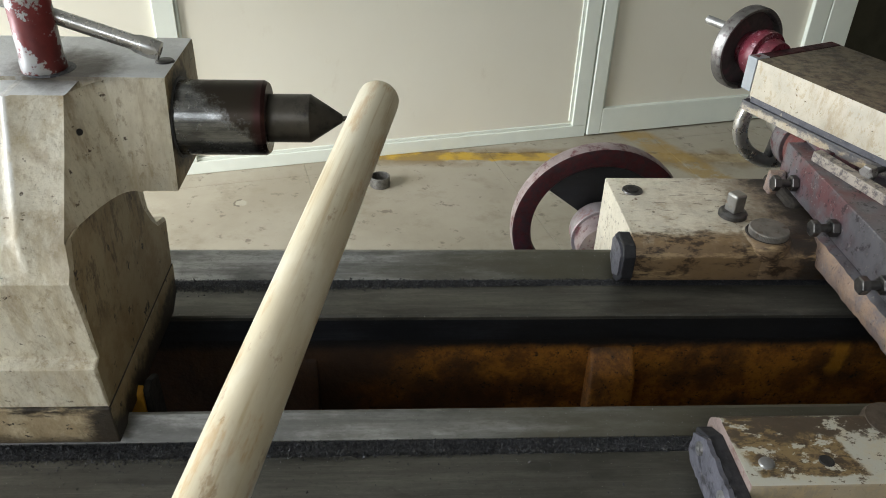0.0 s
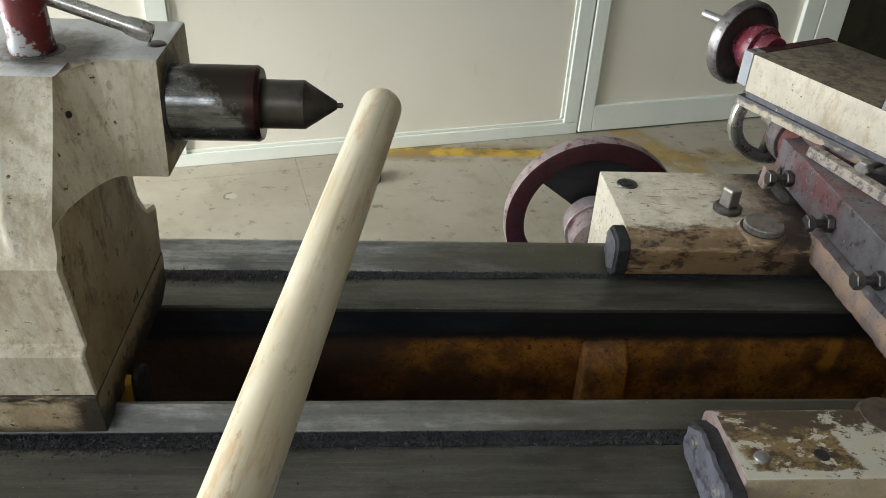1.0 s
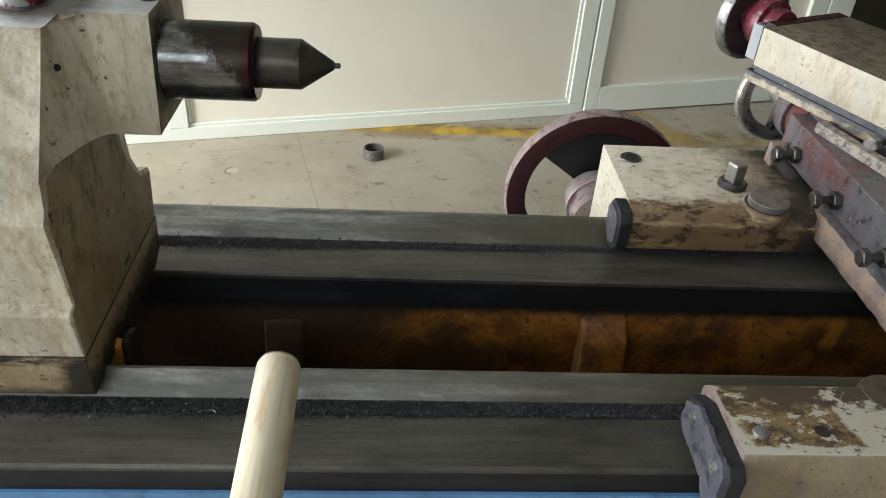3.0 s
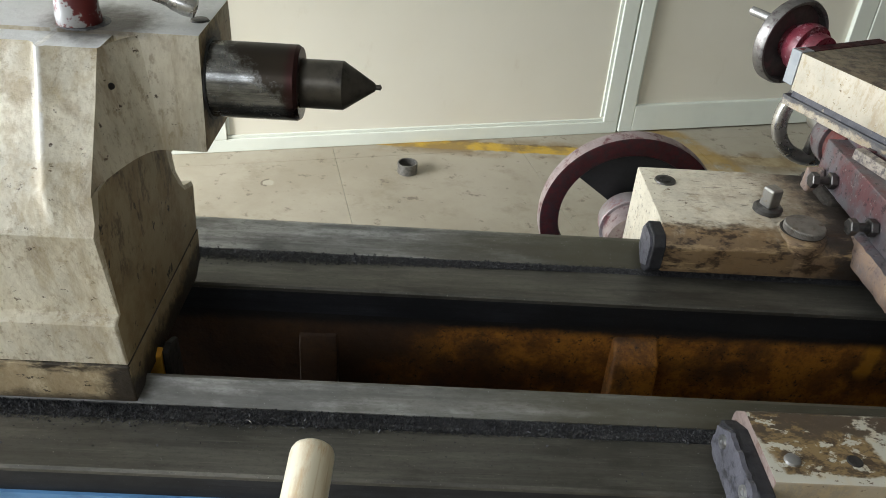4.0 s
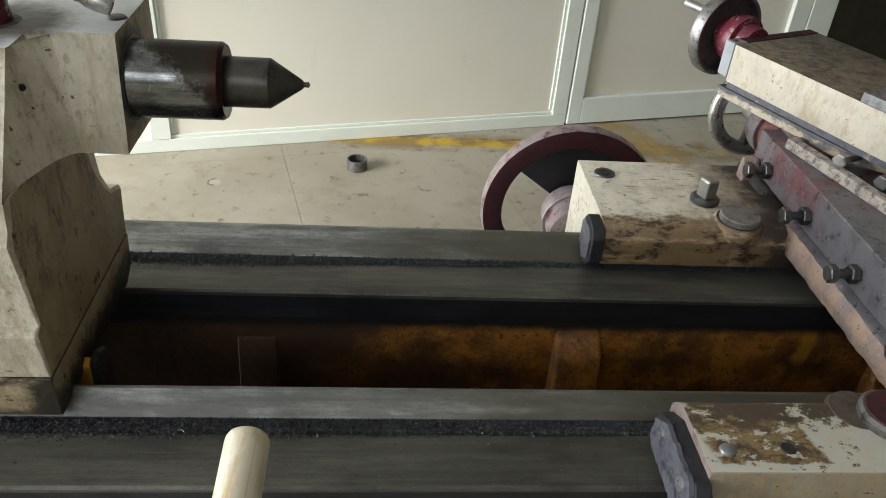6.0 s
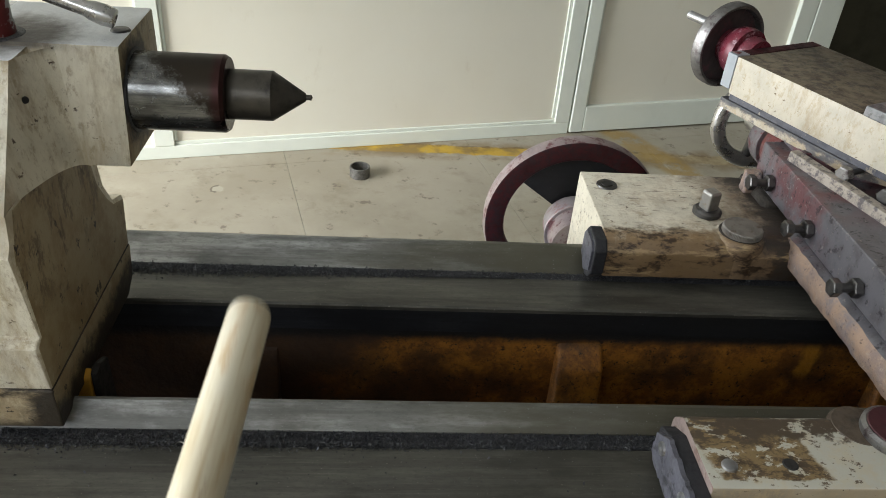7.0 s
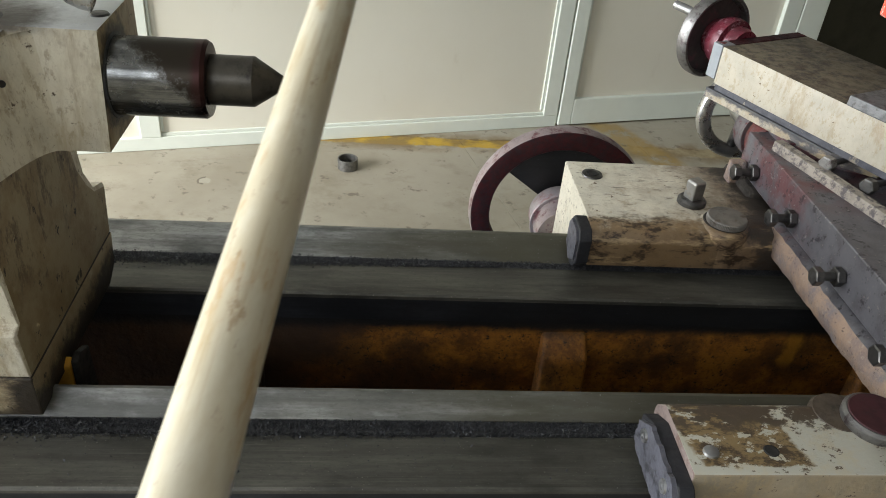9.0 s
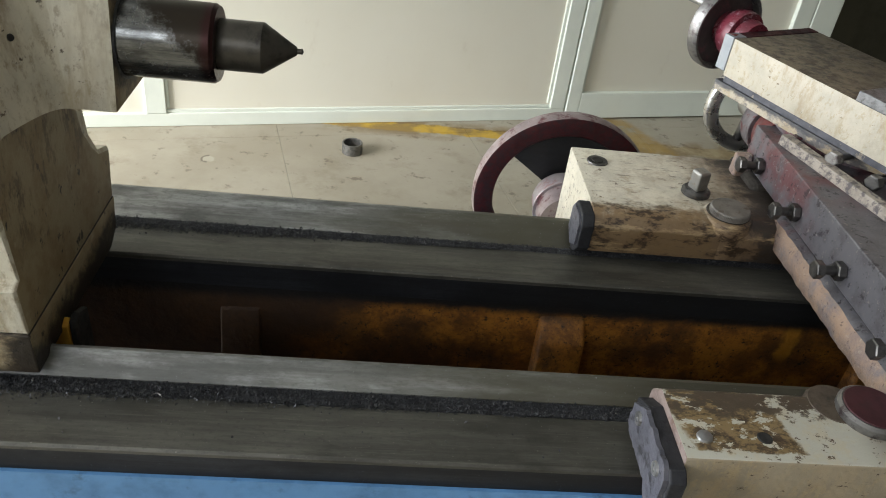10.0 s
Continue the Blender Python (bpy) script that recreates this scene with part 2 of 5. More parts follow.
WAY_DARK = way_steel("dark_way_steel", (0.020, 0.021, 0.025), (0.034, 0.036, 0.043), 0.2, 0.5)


def grime():
    m = Mat("oily_chip_grime", (0.050, 0.051, 0.057), 0.5)
    m.mix(m.ramp(m.noise(330, 5, 0.7), 0.5, 0.66), (0.10, 0.10, 0.10))
    m.bump(m.noise(300, 5, 0.7), 0.9, 0.003)
    return m.m


GRIME = grime()


def chip_mat():
    m = Mat("iron_swarf", (0.062, 0.063, 0.069), 0.45, 0.4)
    m.mix(m.ramp(m.noise(500, 1), 0.60, 0.68), (0.17, 0.17, 0.17))
    return m.m


CHIP = chip_mat()


def orange_inside():
    m = Mat("grimy_orange_primer", (0.37, 0.150, 0.018), 0.6)
    m.mix(m.ramp(m.noise(45, 8, 0.72), 0.40, 0.62), (0.17, 0.064, 0.010))
    m.mix(m.ramp(m.noise(260, 5, 0.7, offset=(0, 3, 0)), 0.5, 0.66, 0, 0.7), (0.10, 0.04, 0.010))
    m.mix(m.ramp(m.noise(14, 6, 0.65, (1, 1, 1), (1, 0, 3)), 0.44, 0.64, 0, 0.85), (0.045, 0.021, 0.009))
    m.mix(m.ramp(m.noise(170, 6, 0.7), 0.58, 0.66), (0.015, 0.009, 0.006))
    # darker brown stretch behind the tailstock
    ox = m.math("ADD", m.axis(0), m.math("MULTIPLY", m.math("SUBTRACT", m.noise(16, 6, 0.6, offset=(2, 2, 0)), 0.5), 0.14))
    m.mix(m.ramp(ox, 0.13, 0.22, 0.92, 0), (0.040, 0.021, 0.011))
    # light slipping in under the saddle, painted on as a yellow patch
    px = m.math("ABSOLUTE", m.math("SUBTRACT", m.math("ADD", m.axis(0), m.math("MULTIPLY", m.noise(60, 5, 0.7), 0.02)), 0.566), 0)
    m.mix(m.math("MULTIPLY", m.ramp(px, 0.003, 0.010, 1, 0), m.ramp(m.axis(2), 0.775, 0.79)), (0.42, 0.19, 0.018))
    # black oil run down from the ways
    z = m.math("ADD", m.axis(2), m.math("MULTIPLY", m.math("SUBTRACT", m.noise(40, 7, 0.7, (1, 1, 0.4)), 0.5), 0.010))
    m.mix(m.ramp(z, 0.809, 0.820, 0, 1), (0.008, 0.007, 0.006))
    m.bump(m.noise(90, 6), 0.6, 0.003)
    return m.m


ORANGE = orange_inside()


def simple(name, base, rough, metal=0.0, vary=0.7, scale=20, relief=0.15, dark=None, cover=(0.5, 0.72)):
    m = Mat(name, base, rough, metal)
    m.mix(m.ramp(m.noise(scale, 6, 0.65), 0.4, 0.7), tuple(c * vary for c in base))
    if dark:
        m.mix(m.ramp(m.noise(scale * 1.7, 8, 0.7, (1, 1, 1), (3, 1, 0)), *cover), dark)
    m.gloss(m.ramp(m.noise(scale * 2, 4), 0.4, 0.7), min(1, rough + 0.2))
    m.bump(m.noise(scale * 5, 4), relief, 0.001)
    return m.m


BLUE = simple("blue_machine_enamel", (0.14, 0.33, 0.62), 0.4, 0, 0.75, 30, 0.15, (0.06, 0.14, 0.26), (0.56, 0.75))

def quill_steel():
    m = Mat("dark_oiled_steel", (0.26, 0.26, 0.25), 0.22, 0.9)
    m.mix(m.ramp(m.noise(60, 7, 0.7, (0.4, 1, 1)), 0.42, 0.62), (0.12, 0.12, 0.115))
    m.mix(m.ramp(m.noise(700, 3, 0.6, (0.03, 1, 1)), 0.52, 0.66, 0, 0.6), (0.07, 0.07, 0.066))
    n = m.math("MULTIPLY", m.math("SUBTRACT", m.noise(90, 8, 0.75), 0.5), 0.05)
    # oil at upper right, also painted dark where the light streak breaks off
    up = m.math("ADD", m.math("ADD", m.axis(2), n), m.math("MULTIPLY", m.math("SUBTRACT", m.axis(0), 0.07), 0.7))
    oil = m.ramp(up, 1.040, 1.052)
    m.mix(oil, (0.042, 0.034, 0.026))
    m.mix(m.ramp(m.math("ADD", m.axis(0), m.math("MULTIPLY", n, 0.15)), 0.082, 0.087, 0, 0.85), (0.05, 0.02, 0.02))
    m.gloss(oil, 0.42)
    m.gloss(m.ramp(m.noise(120, 6, 0.7), 0.5, 0.7), 0.36)
    m.bump(m.noise(300, 3, 0.5, (0.1, 1, 1)), 0.06, 0.0005)
    return m.m


QUILL = quill_steel()
CENTRE = simple("blackened_centre_steel", (0.092, 0.083, 0.069), 0.4, 0.7, 0.75, 40, 0.08, (0.04, 0.036, 0.032))

RED = simple("worn_red_enamel", (0.16, 0.028, 0.042), 0.26, 0.1, 0.55, 60, 0.2, (0.34, 0.22, 0.25), (0.56, 0.64))
BRACKETRED = simple("scuffed_red_enamel", (0.15, 0.034, 0.03), 0.35, 0.0, 0.6, 60, 0.2, (0.10, 0.05, 0.05), (0.46, 0.62))
DIALGREY = simple("scuffed_grey_dial", (0.20, 0.18, 0.185), 0.36, 0.5, 0.7, 60, 0.2, (0.15, 0.05, 0.05), (0.52, 0.64))
WHEELRED = simple("dark_red_enamel", (0.050, 0.006, 0.008), 0.5, 0.0, 0.55, 70, 0.2, (0.022, 0.010, 0.012), (0.42, 0.6))
WHEELRED.node_tree.nodes["Principled BSDF"].inputs["Specular IOR Level"].default_value = 0.25
PINK = simple("rubbed_red_enamel", (0.34, 0.30, 0.30), 0.36, 0.25, 0.8, 40, 0.2, (0.26, 0.12, 0.12), (0.5, 0.7))
POST = simple("chipped_red_post", (0.20, 0.028, 0.028), 0.32, 0.1, 0.6, 26, 0.15, (0.40, 0.40, 0.40), (0.505, 0.53))
RIMSTEEL = simple("hand_worn_rim", (0.34, 0.275, 0.27), 0.32, 0.35, 0.75, 40, 0.1, (0.13, 0.045, 0.05), (0.48, 0.62))
CHROME = simple("hand_polished_steel", (0.55, 0.54, 0.52), 0.26, 0.95, 0.75, 40, 0.06, (0.16, 0.15, 0.14), (0.6, 0.72))
STEEL = simple("machined_steel", (0.42, 0.42, 0.42), 0.36, 0.9, 0.75, 40, 0.1, (0.14, 0.12, 0.1), (0.56, 0.7))
BOLT = simple("oiled_bolt_steel", (0.12, 0.115, 0.11), 0.36, 0.85, 0.7, 60, 0.1, (0.03, 0.03, 0.03))
BOLTBRIGHT = simple("bright_bolt_steel", (0.27, 0.26, 0.24), 0.34, 0.75, 0.85, 90, 0.1, (0.25, 0.18, 0.11), (0.58, 0.7))
KNURL = simple("grey_knurled_cap", (0.20, 0.185, 0.165), 0.5, 0.5, 0.75, 60, 0.3, (0.1, 0.07, 0.05))
RUBBER = simple("grimy_felt_wiper", (0.022, 0.022, 0.026), 0.6, 0, 0.7, 60, 0.5)
WIPER = simple("grey_wiper_plate", (0.15, 0.15, 0.178), 0.42, 0.35, 0.75, 70, 0.3, (0.05, 0.05, 0.056), (0.52, 0.66))


def rusty_casting():
    m = Mat("rusty_chipped_casting", (0.33, 0.225, 0.16), 0.5)
    m.mix(m.ramp(m.noise(45, 7, 0.7), 0.40, 0.64), (0.22, 0.165, 0.145))
    m.mix(m.ramp(m.noise(30, 8, 0.72, offset=(2, 5, 1)), 0.52, 0.66, 0, 0.8), (0.16, 0.148, 0.16))
    m.mix(m.ramp(m.noise(160, 8, 0.75, offset=(6, 0, 2)), 0.58, 0.66, 0, 0.7), (0.40, 0.33, 0.26))
    m.mix(m.ramp(m.noise(230, 6, 0.7, offset=(1, 1, 7)), 0.58, 0.66, 0, 0.8), (0.05, 0.035, 0.03))
    m.gloss(m.noise(60), 0.4)
    m.bump(m.noise(140, 7, 0.7), 0.9, 0.0016)
    return m.m


RUST = rusty_casting()


def dark_slide():
    m = Mat("oily_red_stained_slide", (0.15, 0.146, 0.160), 0.34, 0.4)
    m.mix(m.ramp(m.noise(60, 7, 0.7), 0.42, 0.66), (0.105, 0.098, 0.106))
    red = m.math("MULTIPLY", m.ramp(m.noise(34, 5, 0.6), 0.42, 0.64, 0, 0.7), m.ramp(m.axis(1), 0.17, 0.25))
    m.mix(red, (0.17, 0.048, 0.050))
    m.mix(m.ramp(m.noise(240, 6, 0.7), 0.60, 0.66), (0.26, 0.24, 0.23))
    m.mix(m.ramp(m.noise(120, 8, 0.75, offset=(4, 4, 4)), 0.56, 0.62, 0, 0.8), (0.022, 0.02, 0.022))
    m.gloss(m.noise(40), 0.55)
    m.bump(m.noise(150, 5), 0.3, 0.001)
    return m.m


DARKSLIDE = dark_slide()
SLIDETOP = simple("stained_slide_top", (0.135, 0.108, 0.070), 0.62, 0.0, 0.65, 60, 0.4, (0.045, 0.035, 0.024), (0.44, 0.62))
SCARRED = simple("scarred_grey_steel", (0.19, 0.19, 0.19), 0.42, 0.4, 0.6, 90, 0.5, (0.10, 0.095, 0.09), (0.52, 0.62))
GREYCAP = simple("grey_end_plate", (0.29, 0.31, 0.33), 0.42, 0.3, 0.85, 30, 0.1)
GROOVE = simple("grey_greasy_dovetail", (0.085, 0.085, 0.10), 0.45, 0.2, 0.6, 60, 0.4, (0.28, 0.24, 0.19), (0.58, 0.66))
MAROON = simple("maroon_cap_paint", (0.055, 0.013, 0.016), 0.36, 0, 0.7, 60, 0.1, (0.03, 0.012, 0.012))
HOLE = simple("greasy_hole", (0.02, 0.018, 0.016), 0.6, 0, 0.7, 80)
ORANGERED = simple("orange_red_paint", (0.75, 0.10, 0.05), 0.45, 0, 0.8, 60, 0.2, (0.6, 0.55, 0.5), (0.55, 0.62))

BOSSGRIME = simple("dark_greasy_boss", (0.030, 0.024, 0.018), 0.78, 0, 0.6, 80, 0.4, (0.018, 0.014, 0.011))
CAPBOSS = simple("oily_brown_boss", (0.085, 0.062, 0.042), 0.55, 0, 0.6, 80, 0.4, (0.035, 0.026, 0.02))
DISCFACE = simple("dark_disc_face", (0.07, 0.05, 0.05), 0.4, 0.4, 0.7, 60, 0.2, (0.14, 0.05, 0.06))
YELLOW = simple("bright_yellow_primer", (0.62, 0.32, 0.03), 0.5, 0, 0.7, 60, 0.4, (0.2, 0.1, 0.02))


RAILMAT = simple("dusty_worn_enamel", (0.34, 0.295, 0.245), 0.55, 0, 0.65, 80, 0.5, (0.10, 0.085, 0.085), (0.47, 0.6))
DISCRIM = simple("worn_dark_rim_steel", (0.24, 0.23, 0.22), 0.34, 0.8, 0.7, 80, 0.15, (0.09, 0.07, 0.07), (0.52, 0.66))
ENDPINK = simple("rubbed_pink_primer", (0.26, 0.20, 0.18), 0.5, 0, 0.75, 70, 0.3, (0.16, 0.10, 0.08), (0.50, 0.62))


def wood():
    m = Mat("pale_turned_wood", (0.76, 0.69, 0.52), 0.28)
    m.geo = m.t.nodes.new("ShaderNodeTexCoord").outputs["Object"]
    m.mix(m.ramp(m.noise(40, 7, 0.7, (1, 1, 0.16)), 0.44, 0.62, 0, 0.65), (0.65, 0.55, 0.37))
    m.mix(m.ramp(m.noise(260, 5, 0.65, (1, 1, 0.04)), 0.5, 0.68, 0, 0.6), (0.52, 0.38, 0.19))
    m.mix(m.ramp(m.noise(55, 7, 0.7, (1, 1, 0.22), (4, 2, 1)), 0.52, 0.62, 0, 0.8), (0.56, 0.36, 0.16))
    m.mix(m.ramp(m.noise(110, 7, 0.75, (1, 1, 0.4), (2, 5, 1)), 0.58, 0.66, 0, 0.6), (0.36, 0.20, 0.08))
    m.mix(m.ramp(m.noise(20, 6, 0.65, (1, 1, 0.4), (1, 7, 1)), 0.48, 0.62, 0, 0.7), (0.82, 0.76, 0.61))
    m.gloss(m.ramp(m.noise(40, 6, 0.65, (1, 1, 0.3)), 0.45, 0.65), 0.5)
    m.bump(m.noise(200, 3, 0.6, (1, 1, 0.05)), 0.15, 0.0006)
    m.bump(m.noise(60, 5, 0.6, (1, 1, 0.3)), 0.12, 0.001)
    return m.m


WOOD = wood()


def concrete():
    m = Mat("stained_concrete_slab", (0.375, 0.342, 0.27), 0.6)
    m.mix(m.ramp(m.noise(2.2, 8, 0.62, (1, 1, 1), (0, 0, 2)), 0.42, 0.66), (0.31, 0.277, 0.21))
    m.mix(m.ramp(m.noise(7, 7, 0.7, (1, 1, 1), (2, 0, 0)), 0.50, 0.70, 0, 0.75), (0.25, 0.218, 0.155))
    m.mix(m.ramp(m.noise(18, 7, 0.65, (1, 1, 1), (5, 1, 0)), 0.58, 0.67, 0, 0.75), (0.14, 0.115, 0.083))
    m.mix(m.ramp(m.noise(1.3, 5, 0.6, (1, 1, 1), (9, 4, 0)), 0.5, 0.66, 0, 0.5), (0.45, 0.405, 0.32))
    # worn yellow marking line along the machine
    y = m.axis(1)
    wob = m.math("MULTIPLY", m.math("SUBTRACT", m.noise(14, 5), 0.5), 0.05)
    d = m.math("ABSOLUTE", m.math("SUBTRACT", m.math("ADD", y, wob), 2.205), 0)
    line = m.ramp(d, 0.030, 0.040, 1, 0)
    wear = m.ramp(m.noise(22, 8, 0.7), 0.27, 0.44)
    fade = m.ramp(m.axis(0), 0.55, 1.2, 1, 0.25)
    m.mix(m.math("MULTIPLY", m.math("MULTIPLY", line, wear), fade), (0.52, 0.33, 0.03))
    m.mix(m.math("MULTIPLY", m.ramp(m.math("ABSOLUTE", m.math("SUBTRACT", m.math("ADD", y, wob), 2.238), 0), 0.004, 0.012, 0.8, 0), m.ramp(m.noise(13, 7, 0.7, offset=(2, 6, 0)), 0.46, 0.56)), (0.08, 0.055, 0.02))
    m.mix(m.math("MULTIPLY", m.ramp(d, 0.03, 0.10, 0.75, 0), m.ramp(m.noise(9, 7), 0.40, 0.58)), (0.19, 0.125, 0.05))
    # a second worn line branching off towards the bed
    side = m.math("SUBTRACT", m.math("ADD", m.math("MULTIPLY", m.math("SUBTRACT", m.axis(0), 1.098), 0.882), m.math("MULTIPLY", m.math("SUBTRACT", y, 2.367), 0.471)), m.math("MULTIPLY", wob, 0.6))
    branch = m.math("MULTIPLY", m.ramp(m.math("ABSOLUTE", side, 0), 0.035, 0.08, 0.7, 0), m.ramp(y, 2.40, 2.46, 1, 0))
    m.mix(m.math("MULTIPLY", branch, m.ramp(m.noise(16, 8, 0.7, offset=(3, 0, 0)), 0.38, 0.52)), (0.34, 0.21, 0.035))
    # chipped pock in the slab
    qx, qy = m.math("ADD", m.axis(0), 0.323), m.math("SUBTRACT", y, 1.863)
    pock = m.math("ADD", m.math("SQRT", m.math("ADD", m.math("MULTIPLY", qx, qx), m.math("MULTIPLY", qy, qy)), 0), m.math("MULTIPLY", m.math("SUBTRACT", m.noise(60, 5), 0.5), 0.02))
    m.mix(m.ramp(pock, 0.016, 0.022, 0.8, 0), (0.42, 0.39, 0.32))
    m.mix(m.math("MULTIPLY", m.ramp(m.math("ABSOLUTE", m.math("SUBTRACT", pock, 0.021), 0), 0.002, 0.006, 0.8, 0), m.ramp(qx, -0.004, 0.002, 1, 0)), (0.12, 0.10, 0.075))
    m.mix(m.ramp(m.noise(55, 8, 0.75, offset=(8, 8, 0)), 0.6, 0.7, 0, 0.5), (0.24, 0.21, 0.16))
    m.gloss(m.noise(5), 0.42)
    m.bump(m.noise(60, 6), 0.12, 0.003)
    return m.m


CONCRETE = concrete()


def partition_panel():
    m = Mat("cream_partition_panel", (0.74, 0.715, 0.61), 0.42)
    m.mix(m.ramp(m.noise(1.6, 5, 0.6), 0.35, 0.7), (0.71, 0.68, 0.57))
    m.mix(m.ramp(m.noise(9, 6, 0.7, (1, 1, 0.5)), 0.6, 0.78, 0, 0.4), (0.55, 0.49, 0.37))
    m.bump(m.noise(40, 3), 0.04, 0.001)
    return m.m


PANEL = partition_panel()
FRAME = simple("pale_green_white_frame", (0.72, 0.76, 0.68), 0.38, 0, 0.95, 8, 0.05, (0.6, 0.58, 0.46), (0.66, 0.8))
PLASTER = simple("workshop_plaster", (0.55, 0.52, 0.45), 0.8, 0, 0.9, 4, 0.2)
# near-black base colour holds the gloom of the room beyond the partition
SHADEWALL = simple("wall_darkened_for_shade", (0.055, 0.05, 0.03), 0.7, 0, 0.8, 5, 0.2)
CEIL = simple("grey_roof_sheet", (0.45, 0.45, 0.43), 0.7, 0, 0.9, 4, 0.2)
RING = simple("turned_steel_ring", (0.20, 0.195, 0.18), 0.36, 0.7, 0.6, 90, 0.2, (0.14, 0.135, 0.125), (0.56, 0.66))


# ---- mesh helpers ----
def part(name, bm, material, parent=None, label="", smooth=None):
    me = bpy.data.meshes.new(name)
    bm.normal_update()
    bm.to_mesh(me)
    bm.free()
    for mt in material if isinstance(material, (list, tuple)) else [material]:
        me.materials.append(mt)
    if smooth:
        me.polygons.foreach_set("use_smooth", [True] * len(me.polygons))
        me.set_sharp_from_angle(angle=radians(smooth))
    ob = new(name, me)
    if parent:
        ob.parent = parent
    if label:
        ob["label"] = label
    return ob


def thing(name, label, category, at=(0, 0, 0), group="", kind=""):
    ob = new(name)
    ob.empty_display_size = 0.05
    ob.location = at
    return tagged(ob, label, category, group, kind)


def under(ob, parent):
    """Hang a part that was built in world coordinates under its thing."""
    ob.parent = parent
    ob.matrix_parent_inverse = Matrix.Translation(parent.location).inverted()
    return ob


def box(x0, x1, y0, y1, z0, z1, bevel=0.0, seg=2):
    bm = bmesh.new()
    bmesh.ops.create_cube(bm, size=1, matrix=Matrix.Translation(((x0 + x1) / 2, (y0 + y1) / 2, (z0 + z1) / 2)) @ Matrix.Diagonal((x1 - x0, y1 - y0, z1 - z0, 1)))
    if bevel:
        bmesh.ops.bevel(bm, geom=bm.edges[:], offset=bevel, segments=seg, profile=0.5, affect="EDGES")
    return bm


def prism(section, x0, x1, bevel=0.0, seg=2, rows=1):
    """Extrude a (y, z) outline along x."""
    bm = bmesh.new()
    rings = [[bm.verts.new((x0 + (x1 - x0) * k / rows, y, z)) for y, z in section] for k in range(rows + 1)]
    n = len(section)
    for a, b in zip(rings, rings[1:]):
        for i in range(n):
            bm.faces.new((a[i], a[(i + 1) % n], b[(i + 1) % n], b[i]))
    bm.faces.new(rings[0][::-1])
    bm.faces.new(rings[-1])
    bmesh.ops.recalc_face_normals(bm, faces=bm.faces[:])
    if bevel:
        bmesh.ops.bevel(bm, geom=bm.edges[:], offset=bevel, segments=seg, profile=0.5, affect="EDGES", clamp_overlap=True)
    return bm


def slab_of(outline, z0, z1, bevel=0.0, seg=2):
    """Extrude an (x, y) outline upwards."""
    bm = bmesh.new()
    lo = [bm.verts.new((x, y, z0)) for x, y in outline]
    hi = [bm.verts.new((x, y, z1)) for x, y in outline]
    n = len(outline)
    for i in range(n):
        bm.faces.new((lo[i], lo[(i + 1) % n], hi[(i + 1) % n], hi[i]))
    bm.faces.new(lo[::-1])
    bm.faces.new(hi)
    bmesh.ops.recalc_face_normals(bm, faces=bm.faces[:])
    if bevel:
        bmesh.ops.bevel(bm, geom=bm.edges[:], offset=bevel, segments=seg, profile=0.5, affect="EDGES", clamp_overlap=True)
    return bm


def lathe(profile, m, n=40, caps=True):
    """Turn (radius, height) pairs round local z, set at the matrix m."""
    bm = bmesh.new()
    rings = []
    for r, h in profile:
        if r < 1e-6:
            rings.append([bm.verts.new((0, 0, h))])
        else:
            rings.append([bm.verts.new((r * math.cos(math.tau * k / n), r * math.sin(math.tau * k / n), h)) for k in range(n)])
    for a, b in zip(rings, rings[1:]):
        for k in range(n):
            if len(a) == 1 and len(b) > 1:
                bm.faces.new((a[0], b[k], b[(k + 1) % n]))
            elif len(b) == 1 and len(a) > 1:
                bm.faces.new((a[k], a[(k + 1) % n], b[0]))
            elif len(a) > 1:
                bm.faces.new((a[k], a[(k + 1) % n], b[(k + 1) % n], b[k]))
    if caps:
        for ring in (rings[0], rings[-1]):
            if len(ring) > 2:
                bm.faces.new(ring)
    bmesh.ops.recalc_face_normals(bm, faces=bm.faces[:])
    bmesh.ops.transform(bm, matrix=m, verts=bm.verts[:])
    return bm


def along(base, tip):
    """A pose whose z runs from base to tip."""
    base, tip = Vector(base), Vector(tip)
    return Matrix.Translation(base) @ (tip - base).to_track_quat("Z", "Y").to_matrix().to_4x4()


def rod(base, tip, r, n=20, soft=0.0008):
    h = (Vector(tip) - Vector(base)).length
    return lathe([(r - soft, 0), (r, soft), (r, h - soft), (r - soft, h)], along(base, tip), n)


def torus_rim(centre, axis, radius, wide, deep, n=72, k=12):
    """A hand-wheel rim: an oval section swept round the axis."""
    bm = bmesh.new()
    m = along(centre, Vector(centre) + Vector(axis))
    rings = []
    for i in range(n):
        a = math.tau * i / n
        ring = []
        for j in range(k):
            b = math.tau * j / k
            cx, cz = math.cos(b), math.sin(b)
            cx, cz = math.copysign(abs(cx) ** 0.75, cx), math.copysign(abs(cz) ** 0.75, cz)
            r = radius + wide * cx
            ring.append(bm.verts.new(m @ Vector((r * math.cos(a), r * math.sin(a), deep * cz))))
        rings.append(ring)
    for a, b in zip(rings, rings[1:] + rings[:1]):
        for j in range(k):
            bm.faces.new((a[j], a[(j + 1) % k], b[(j + 1) % k], b[j]))
    bmesh.ops.recalc_face_normals(bm, faces=bm.faces[:])
    return bm


